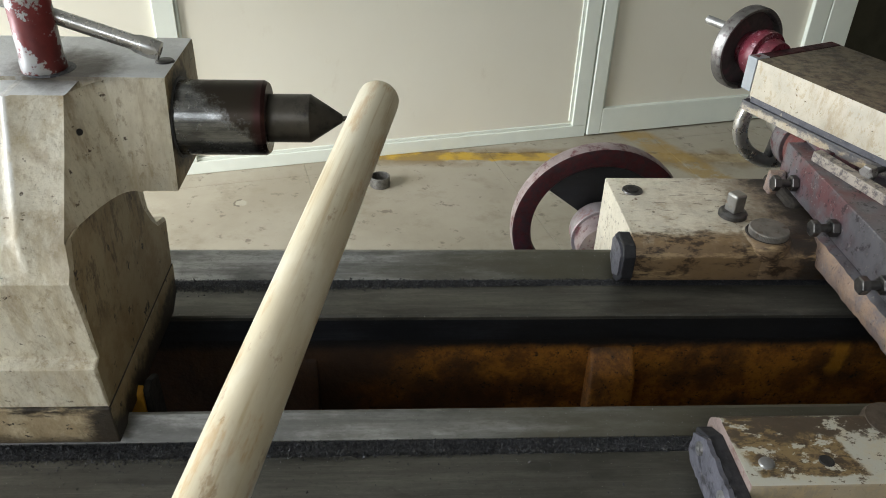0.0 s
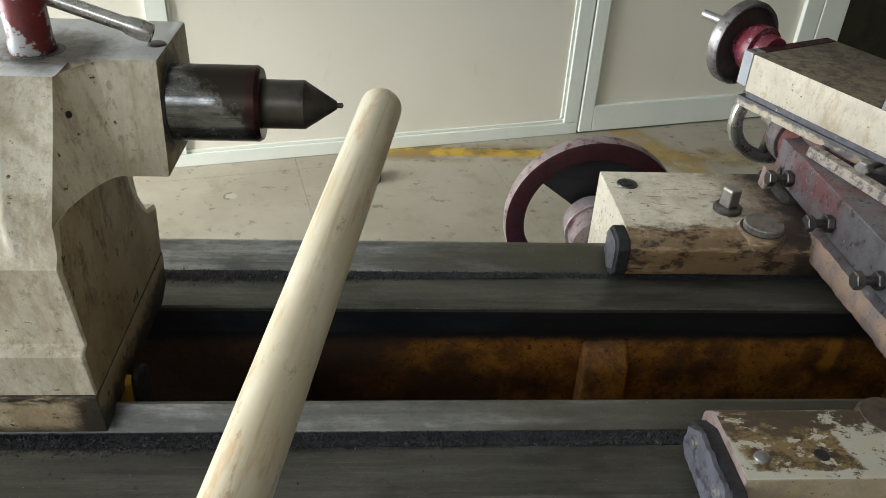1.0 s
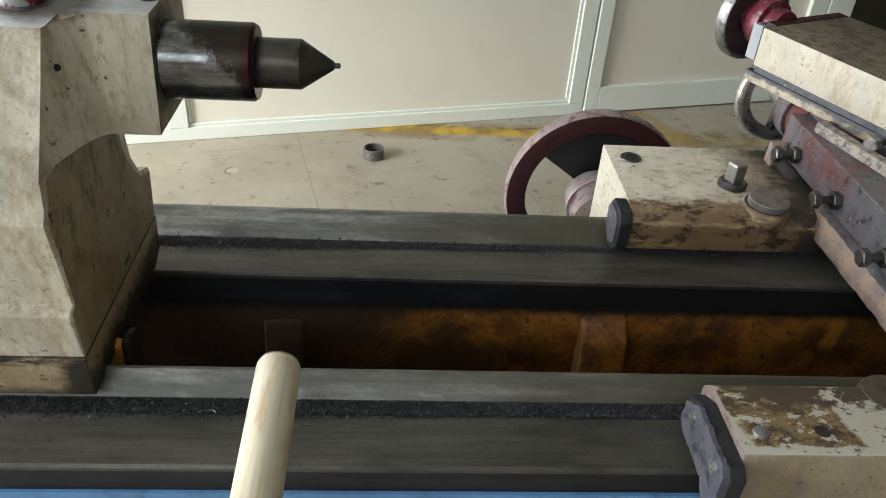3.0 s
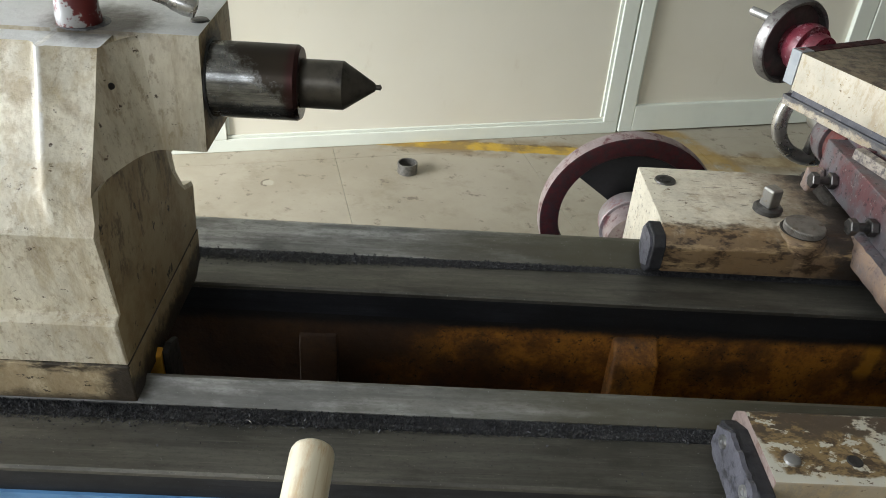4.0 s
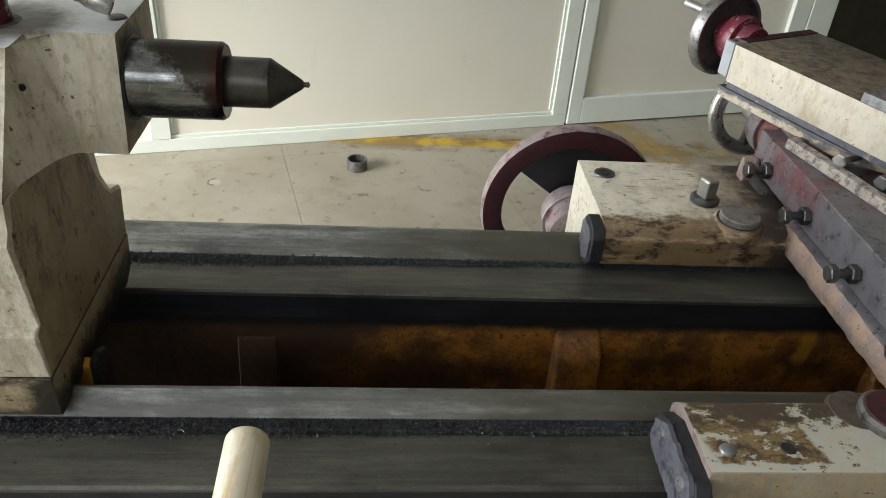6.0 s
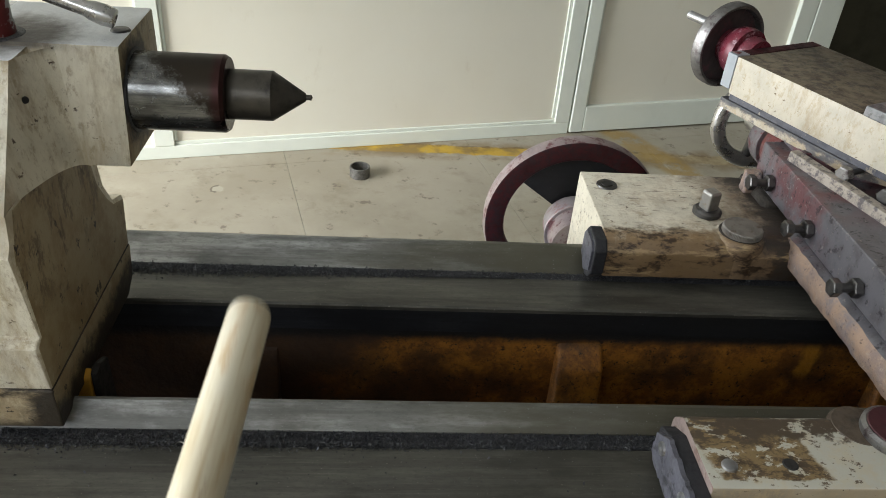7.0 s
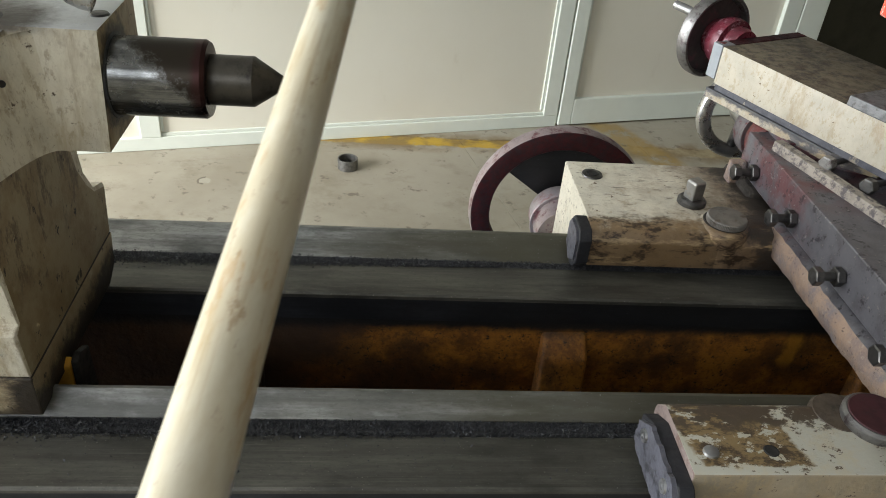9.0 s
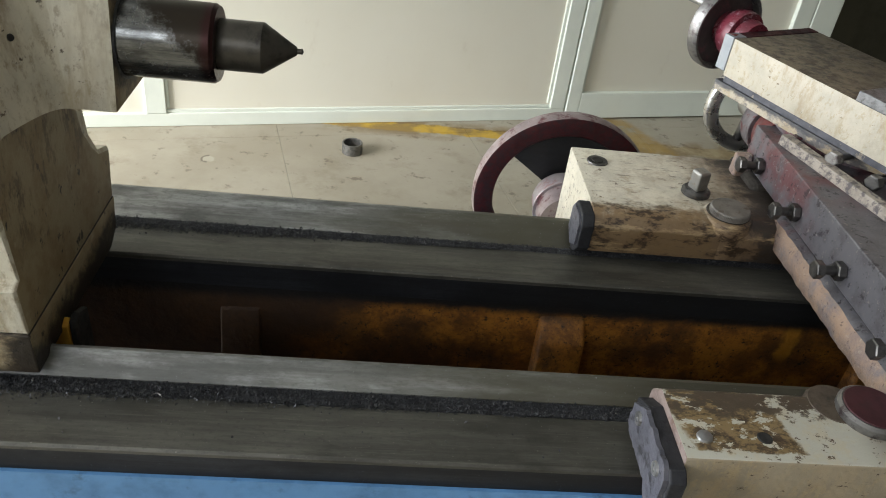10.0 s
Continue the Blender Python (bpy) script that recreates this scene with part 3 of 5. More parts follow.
def ragged(outline, step, jitter, seed):
    """A torn outline: the same shape with an uneven edge."""
    rnd, out = random.Random(seed), []
    for (a, b), (c, d) in zip(outline, outline[1:] + outline[:1]):
        n = max(1, round(math.hypot(c - a, d - b) / step))
        for k in range(n):
            out.append((a + (c - a) * k / n + rnd.uniform(-jitter, jitter), b + (d - b) * k / n + rnd.uniform(-jitter, jitter)))
    return out


def roughen(bm, amount, scale, cuts=0, smooth=False):
    """Cast or worn surfaces: break up the faces and nudge the points."""
    if cuts:
        bmesh.ops.subdivide_edges(bm, edges=bm.edges[:], cuts=cuts, use_grid_fill=True)
    bm.normal_update()
    for v in bm.verts:
        v.co += v.normal * amount * noise.fractal(v.co * scale, 1.0, 2.0, 3)
    return bm


# ---- floor, partition and hall ----
BED = 0.85
A = math.atan(0.2385)
CA, SA = math.cos(A), math.sin(A)
BASE = Vector((0.0, 2.187, 0.0))


def wall_box(s0, s1, d0, d1, z0, z1, bevel=0.0):
    bm = box(s0, s1, -d1, -d0, z0, z1, bevel)
    bmesh.ops.transform(bm, matrix=Matrix.Translation(BASE) @ Matrix.Rotation(A, 4, "Z"), verts=bm.verts[:])
    return bm


def build_floor():
    floor = tagged(part("floor", box(-5.0, 6.5, -4.0, 7.0, -0.12, -0.02), CONCRETE), "grey-brown stained concrete slab floor of a workshop", "floor", kind="structure")
    wide, long = 0.655, 1.31
    for i in range(-9, 11):
        for j in range(-5, 5):
            s, d = i * wide - 0.161, j * long + 0.10
            bm = box(s + 0.0005, s + wide - 0.0005, -(d + long - 0.0005), -(d + 0.0005), -0.02, 0.0, 0.0006, 1)
            bmesh.ops.transform(bm, matrix=Matrix.Translation(BASE) @ Matrix.Rotation(A, 4, "Z"), verts=bm.verts[:])
            part("floor_slab", bm, CONCRETE, floor)


def build_partition():
    # s along the partition: leaf edges and stiles
    wall = thing("partition_wall", "cream panelled partition with pale green-white frame on the workshop floor", "partition", kind="structure")
    part("bottom_rail", wall_box(-4.2, 0.900, -0.02, 0.012, 0.0, 0.046, 0.003), FRAME, wall)
    part("panel", wall_box(-0.50, 0.862, -0.02, 0.0, 0.045, 2.4), PANEL, wall)
    part("panel", wall_box(-4.2, -0.50, -0.02, 0.0, 0.045, 2.4), PANEL, wall)
    part("stile", wall_box(-0.572, -0.508, -0.02, 0.014, 0.046, 2.4, 0.003), FRAME, wall)
    part("moulding", wall_box(-0.508, -0.498, -0.02, 0.006, 0.063, 2.4, 0.002), FRAME, wall)
    part("stile", wall_box(0.842, 0.899, -0.02, 0.014, 0.046, 2.4, 0.003), FRAME, wall)
    part("moulding", wall_box(0.830, 0.842, -0.02, 0.006, 0.064, 2.4, 0.002), FRAME, wall)
    part("moulding", wall_box(-0.508, 0.842, -0.02, 0.006, 0.046, 0.057, 0.002), FRAME, wall)
    part("top_rail", wall_box(-4.2, 0.915, -0.02, 0.014, 2.4, 2.48, 0.003), FRAME, wall)
    door = thing("door", "cream partition door leaf in a pale green-white frame, closed", "door", kind="structure")
    part("stile", wall_box(0.905, 0.958, -0.02, 0.018, 0.006, 2.4, 0.003), FRAME, door)
    part("moulding", wall_box(0.958, 0.967, -0.02, 0.010, 0.108, 2.4, 0.002), FRAME, door)
    part("bottom_rail", wall_box(0.958, 1.782, -0.02, 0.018, 0.006, 0.108, 0.003), FRAME, door)
    part("panel", wall_box(0.958, 1.782, -0.02, 0.0, 0.108, 2.4), PANEL, door)
    part("stile", wall_box(1.782, 1.858, -0.02, 0.018, 0.006, 2.4, 0.003), FRAME, door)
    part("top_rail", wall_box(0.958, 1.782, -0.02, 0.018, 2.3, 2.4, 0.003), FRAME, door)
    post = thing("door_post", "pale green-white post at the partition's end", "post", kind="structure")
    part("post", wall_box(1.862, 1.975, -0.05, 0.02, 0.0, 2.5, 0.003), FRAME, post)


def build_hall():
    tagged(part("wall_east", box(6.4, 6.5, -4.0, 7.0, 0, 4.2), SHADEWALL), "unseen workshop wall far behind, coloured dark for shade", "wall", kind="structure")
    tagged(part("wall_north", box(-5.0, 6.4, 6.9, 7.0, 0, 4.2), SHADEWALL), "unseen workshop wall far behind, coloured dark for shade", "wall", kind="structure")
    # added dark sheet in place of the dim space past the door post
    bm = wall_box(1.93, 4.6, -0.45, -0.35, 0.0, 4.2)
    tagged(part("wall_recess", bm, SHADEWALL), "added dark olive wall standing in for the dim room beyond the partition", "wall", kind="structure")
    # unseen walls added to shape the daylight: gate opening west, window opening south
    bm = box(-5.0, -4.9, -4.0, -2.5, 0, 4.2)
    west = tagged(part("wall_west", bm, PLASTER), "invented unseen wall with a wide gate opening that shapes the daylight", "wall", kind="structure")
    for x in (box(-5.0, -4.9, 2.2, 7.0, 0, 4.2), box(-5.0, -4.9, -2.5, 2.2, 3.4, 4.2)):
        part("wall_pier", x, PLASTER, west)
    south = tagged(part("wall_south", box(-4.9, 6.4, -4.0, -3.9, 0, 2.5), PLASTER), "assumed unseen wall behind the camera with a window opening for daylight", "wall", kind="structure")
    for x in (box(-4.9, -3.3, -4.0, -3.9, 2.5, 4.2), box(-0.1, 6.4, -4.0, -3.9, 2.5, 4.2), box(-3.3, -0.1, -4.0, -3.9, 3.9, 4.2)):
        part("wall_pier", x, PLASTER, south)
    # unseen roof, added to keep sun and sky off the machine
    tagged(part("ceiling", box(-5.0, 6.5, -4.0, 7.0, 4.2, 4.3), CEIL), "assumed unseen grey roof that shuts out the sky", "ceiling", kind="structure")


build_floor()
build_partition()
build_hall()


# ---- lathe bed ----
def build_bed():
    bed = thing("lathe_bed", "dark oily cast-iron lathe bed with worn bright ways", "lathe bed", (0.4, 0.13, 0.0))
    x0, x1 = -0.75, 1.55

    def add(name, bm, mat, label="", smooth=None):
        return under(part(name, bm, mat, None, label, smooth), bed)

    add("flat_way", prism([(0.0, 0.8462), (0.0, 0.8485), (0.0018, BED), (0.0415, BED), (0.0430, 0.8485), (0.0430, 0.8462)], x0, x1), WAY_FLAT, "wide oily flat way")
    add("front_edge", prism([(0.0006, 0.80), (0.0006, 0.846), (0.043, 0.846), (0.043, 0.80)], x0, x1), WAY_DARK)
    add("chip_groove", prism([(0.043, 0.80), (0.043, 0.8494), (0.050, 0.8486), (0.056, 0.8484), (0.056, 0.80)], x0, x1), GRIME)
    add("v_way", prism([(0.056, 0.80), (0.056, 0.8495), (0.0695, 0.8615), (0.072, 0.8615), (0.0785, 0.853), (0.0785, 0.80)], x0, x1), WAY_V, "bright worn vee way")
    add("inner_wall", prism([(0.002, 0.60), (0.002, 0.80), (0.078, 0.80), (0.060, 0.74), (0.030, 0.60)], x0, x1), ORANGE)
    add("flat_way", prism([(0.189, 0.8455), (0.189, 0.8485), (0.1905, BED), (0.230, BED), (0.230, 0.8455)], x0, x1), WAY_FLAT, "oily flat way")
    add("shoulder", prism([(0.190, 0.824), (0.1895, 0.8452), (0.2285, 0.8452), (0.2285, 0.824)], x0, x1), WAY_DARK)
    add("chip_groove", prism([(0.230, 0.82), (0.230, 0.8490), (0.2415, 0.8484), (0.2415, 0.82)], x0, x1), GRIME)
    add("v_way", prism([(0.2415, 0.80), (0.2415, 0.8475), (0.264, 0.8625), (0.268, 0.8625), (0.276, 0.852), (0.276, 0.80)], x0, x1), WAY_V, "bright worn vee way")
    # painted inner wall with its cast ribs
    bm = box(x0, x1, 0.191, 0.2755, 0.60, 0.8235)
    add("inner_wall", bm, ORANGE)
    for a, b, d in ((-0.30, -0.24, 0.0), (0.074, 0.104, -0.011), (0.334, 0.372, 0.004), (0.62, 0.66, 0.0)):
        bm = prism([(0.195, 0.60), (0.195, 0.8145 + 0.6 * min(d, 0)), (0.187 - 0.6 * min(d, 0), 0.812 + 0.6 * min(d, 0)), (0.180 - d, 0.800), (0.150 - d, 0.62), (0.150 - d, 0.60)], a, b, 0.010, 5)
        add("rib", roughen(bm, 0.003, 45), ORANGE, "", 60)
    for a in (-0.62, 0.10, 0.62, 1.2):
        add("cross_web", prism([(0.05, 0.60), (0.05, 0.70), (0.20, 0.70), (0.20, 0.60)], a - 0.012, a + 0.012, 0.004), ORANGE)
    add("bottom_pan", box(x0, x1, 0.03, 0.2, 0.585, 0.60), GRIME)
    add("side_casting", box(x0, x1, -0.002, 0.0004, 0.585, 0.829), BLUE, "blue enamelled bed side")
    add("back_casting", box(x0, x1, 0.276, 0.279, 0.585, 0.79), BLUE)
    for a in (-0.65, 1.05):
        add("pedestal", box(a, a + 0.4, -0.02, 0.30, 0.0, 0.585, 0.006), BLUE)


def chips(name, y0, y1, z, count, seed, x0=-0.35, x1=0.62, x2=0.62):
    """Loose swarf lying in a groove, thinning out from x1 to x2, joined as one."""
    rnd = random.Random(seed)
    bm = bmesh.new()
    for _ in range(count):
        s = rnd.triangular(0.0002, 0.0009, 0.00035)
        x = rnd.uniform(x0, x2)
        thin = 1.0 if x < x1 else 1.0 - (x - x1) / (x2 - x1)
        y = rnd.triangular(y0, y1) if x2 == x1 else y1 - (y1 - y0) * abs(rnd.gauss(0, 0.45)) * thin
        m = Matrix.Translation((x, y, z + rnd.uniform(0, 0.0012))) @ Euler([rnd.uniform(0, 6.3) for _ in range(3)]).to_matrix().to_4x4() @ Matrix.Diagonal((s * rnd.uniform(0.8, 2.2), s, s * 0.6, 1))
        vs = [bm.verts.new(m @ Vector(c)) for c in ((-1, -1, 0), (1, -1, 0.3), (0.2, 1, 0), (0, 0, 1))]
        for f in ((0, 2, 1), (0, 1, 3), (1, 2, 3), (2, 0, 3)):
            bm.faces.new([vs[k] for k in f])
    tagged(part(name, bm, CHIP), "dark oily iron swarf lying in the groove of the bed", "swarf", kind="stuff")


build_bed()
chips("swarf", 0.0430, 0.0580, 0.8484, 17000, 1)
chips("swarf", 0.0360, 0.0445, 0.8498, 8000, 4, -0.35, 0.0, 0.5)
chips("swarf", 0.0040, 0.0420, 0.8500, 260, 6)
chips("swarf", 0.2290, 0.2425, 0.8484, 14000, 2)
chips("swarf", 0.2200, 0.2310, 0.8498, 7000, 3, -0.12, 0.0, 0.30)


# ---- tailstock ----
def build_tailstock():
    tail = thing("tailstock", "worn cream-enamelled tailstock with oil stains, clamped on the bed", "tailstock", (-0.15, 0.13, BED))

    def add(name, bm, mat, label="", smooth=None):
        return under(part(name, bm, mat, None, label, smooth), tail)

    # barrel housing that overhangs the base
    bm = prism([(0.121, 1.001), (0.131, 1.0715), (0.204, 1.0715), (0.2045, 1.042), (0.180, 1.0)], -0.33, 0.0365, 0.0014, 2)
    bm.normal_update()
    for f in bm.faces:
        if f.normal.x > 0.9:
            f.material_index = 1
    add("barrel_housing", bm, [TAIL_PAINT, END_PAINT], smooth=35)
    # body below it: outlines from the rear end to the front end
    full = [(0.050, 0.8885), (0.045, 0.9225), (0.053, 0.926), (0.044, 0.985), (0.049, 0.991), (0.052, 1.006), (0.108, 1.069), (0.19, 1.069), (0.19, 0.99), (0.180, 0.975), (0.184, 0.952), (0.196, 0.934), (0.214, 0.928), (0.212, 0.8885)]
    front = [(0.050, 0.8885), (0.047, 0.9225), (0.053, 0.926), (0.0485, 0.978), (0.051, 0.990), (0.058, 1.008), (0.105, 1.010), (0.165, 1.010), (0.165, 0.982), (0.170, 0.960), (0.181, 0.944), (0.194, 0.931), (0.214, 0.924), (0.208, 0.8885)]
    low = [(0.105, 1.010) if p == (0.108, 1.069) else (0.165, 1.010) if p == (0.19, 1.069) else p for p in full]
    # the rear lies a little further back, behind a rounded crest

    def rear(k):
        return [(y + 0.0062 * k * max(0.0, z - 0.985) / 0.084 if y < 0.11 else y, z) for y, z in full]

    bm = bmesh.new()
    rings = [[bm.verts.new((x, y, z)) for y, z in s] for x, s in ((-0.33, rear(1)), (-0.0535, rear(1)), (-0.0500, rear(0.55)), (-0.0478, rear(-0.10)), (-0.0462, rear(-0.36)), (-0.0446, rear(-0.30)), (-0.0420, full), (-0.0130, full), (-0.0125, low), (-0.006, front))]
    for ring in rings[1:7]:
        for v in ring:
            v.co.x += 0.22 * max(0.0, 1.069 - min(1.069, max(v.co.z, 0.99)))
    for ring in rings[7:9]:
        for v in ring:
            v.co.x += 0.08 * max(0.0, 1.069 - min(1.069, max(v.co.z, 1.006)))
    n = len(full)
    for a, b in zip(rings, rings[1:]):
        for i in range(n):
            bm.faces.new((a[i], a[(i + 1) % n], b[(i + 1) % n], b[i]))
    bm.faces.new(rings[0][::-1])
    end = bm.faces.new(rings[-1])
    bmesh.ops.recalc_face_normals(bm, faces=bm.faces[:])
    bmesh.ops.bevel(bm, geom=[e for e in bm.edges if all(v in rings[-1] for v in e.verts)], offset=0.0022, segments=3, profile=0.5, affect="EDGES", clamp_overlap=True)
    bm.normal_update()
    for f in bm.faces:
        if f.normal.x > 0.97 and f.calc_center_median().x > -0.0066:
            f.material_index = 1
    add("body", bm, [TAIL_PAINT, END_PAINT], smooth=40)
    # hollow that blends the body into the barrel housing
    bm = bmesh.new()
    cols, zs = 14, [1.008 + 0.0615 * j / 8 for j in range(9)]
    grid = []
    for k in range(cols + 1):
        t = k / cols
        row = [bm.verts.new((-0.0080 + 0.022 * t, 0.165, 1.006 - 0.006 * t))]
        for j, z in enumerate(zs):
            f = j / 8
            y0, y1 = 0.0560 + 0.0510 * f, 0.1222 + 0.0102 * f
            row.append(bm.verts.new((-0.0080 - 0.0052 * f + 0.022 * t, y1 - (y1 - y0) * (1 - t) ** 2.5, z - 0.008 * t * (1 - f))))
        grid.append(row)
    for a, b in zip(grid, grid[1:]):
        for j in range(9):
            bm.faces.new((a[j], a[j + 1], b[j + 1], b[j]))
    bmesh.ops.recalc_face_normals(bm, faces=bm.faces[:])
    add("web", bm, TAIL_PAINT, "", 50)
    # lower base, split from the body by a joint
    bm = prism([(0.050, 0.8565), (0.0485, 0.8880), (0.210, 0.8880), (0.205, 0.862), (0.19, 0.8535), (0.0795, 0.8565)], -0.34, -0.0055, 0.0012, 2)
    bm.normal_update()
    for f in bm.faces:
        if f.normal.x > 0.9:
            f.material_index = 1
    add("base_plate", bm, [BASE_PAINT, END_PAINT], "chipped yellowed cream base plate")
    # bore ring, quill and centre
    ax, az = 0.153, 1.037
    X = along((0, ax, az), (1, ax, az))
    add("bore_ring", lathe([(0.0238, 0.034), (0.0262, 0.034), (0.0255, 0.0372), (0.0238, 0.0372)], X, 48), GRIME)
    add("quill", lathe([(0.0, 0.0), (0.0235, 0.0), (0.0235, 0.0888), (0.0220, 0.0912), (0.0, 0.0912)], X, 64), QUILL, "dark oiled steel quill", 30)
    add("centre", lathe([(0.0, 0.090), (0.0145, 0.090), (0.0152, 0.0915), (0.0152, 0.1172), (0.0026, 0.1368), (0.0016, 0.1372), (0.0016, 0.1392), (0.0019, 0.1402), (0.0, 0.1412)], X, 56), CENTRE, "blackened dead centre", 30)
    # clamp post and lever
    px, py = -0.036, 0.143
    post = add("clamp_post", lathe([(0.0128, 0.0), (0.0128, 0.0065), (0.0122, 0.0075), (0.0122, 0.058), (0.011, 0.061), (0.0, 0.061)], Matrix.Translation((px, py, 1.0712)), 36), POST, "chipped red and bare metal clamp post", 35)
    add("grease_ring", lathe([(0.0, 0.0), (0.0150, 0.0), (0.0142, 0.0006), (0.0, 0.0008)], Matrix.Translation((px + 0.003, py, 1.0712)), 30), GRIME)
    lever = [(px - 0.06, py + 0.005, 1.126), (px, py - 0.004, 1.106), (0.0315, 0.1475, 1.0815)]
    d = (Vector(lever[2]) - Vector(lever[0])).normalized()
    h = (Vector(lever[2]) - Vector(lever[0])).length
    add("clamp_lever", lathe([(0.004, 0), (0.0045, 0.002), (0.0045, h - 0.016), (0.0055, h - 0.013), (0.0062, h - 0.006), (0.0055, h), (0.003, h + 0.0005), (0.0, h - 0.002)], along(lever[0], lever[2]), 28), CHROME, "bright worn steel clamp lever", 35)
    # guide tongue between the ways: bare yellow casting behind greasy iron
    add("guide_tongue", roughen(prism([(0.088, 0.77), (0.090, 0.864), (0.097, 0.867), (0.112, 0.860), (0.116, 0.77)], -0.0012, 0.0032, 0.0012, 2), 0.0010, 70), HOLE, "black greasy guide tongue")
    add("tongue_cheek", roughen(prism([(0.0872, 0.77), (0.0885, 0.861), (0.095, 0.865), (0.112, 0.77)], -0.0125, -0.0015, 0.001, 2), 0.0005, 60), YELLOW, "bare yellow-primed cheek of the tongue")
    # oil holes and plug marks
    add("oil_plug", lathe([(0.0, 0.0), (0.0021, 0.0), (0.0018, 0.0010), (0.0, 0.0010)], along((-0.0078, 0.1035, 1.049), (0.030, 0.075, 1.056)), 14), HOLE)
    add("screw", lathe([(0.0, 0.0), (0.006, 0.0), (0.005, 0.0012), (0.0, 0.0016)], Matrix.Translation((0.030, 0.158, 1.0713)), 20), BOLT)


END_PAINT = shaded_oily_end()


def base_paint():
    m = cream_paint("yellowed_base_enamel", (0.58, 0.49, 0.33), 0.43, (0.05, 0.035, 0.02), 0.60)
    # black grease at the joint and at the corner over the bed
    n = m.math("MULTIPLY", m.math("SUBTRACT", m.noise(60, 8, 0.75, (0.5, 1, 1), (1, 2, 3)), 0.5), 0.05)
    m.mix(m.ramp(m.math("ADD", m.axis(0), n), -0.030, -0.014, 0, 0.95), (0.02, 0.015, 0.011))
    m.mix(m.math("MULTIPLY", m.ramp(m.math("ADD", m.axis(2), m.math("MULTIPLY", n, 0.4)), 0.8805, 0.8845), m.ramp(m.noise(30, 6, 0.7, (0.4, 1, 1), (9, 0, 0)), 0.46, 0.56)), (0.03, 0.022, 0.015))
    m.mix(m.ramp(m.math("ADD", m.axis(2), m.math("MULTIPLY", n, 0.5)), 0.857, 0.866, 0.85, 0), (0.04, 0.028, 0.018))
    return m.m


BASE_PAINT = base_paint()
build_tailstock()


# ---- carriage ----
CHIPPED = chipped_wing()


def hex_bm(m, across, h, sides=6, soft=0.0006):
    r = across / 2 / math.cos(math.pi / sides)
    bm = lathe([(r - soft * 2, 0), (r, soft), (r, h - soft), (r - soft * 2.5, h)], m, sides)
    return bm


def square_head(m, across, h):
    """A square bolt head with rounded flanks and a turned-down top."""
    a = across / 2
    bm = box(-a, a, -a, a, 0, h, 0.0014, 3)
    for v in bm.verts:
        if v.co.z > h * 0.8:
            k = math.hypot(v.co.x, v.co.y)
            v.co.z -= max(0.0, k - a * 0.95) * 0.9
    bmesh.ops.transform(bm, matrix=m, verts=bm.verts[:])
    return bm


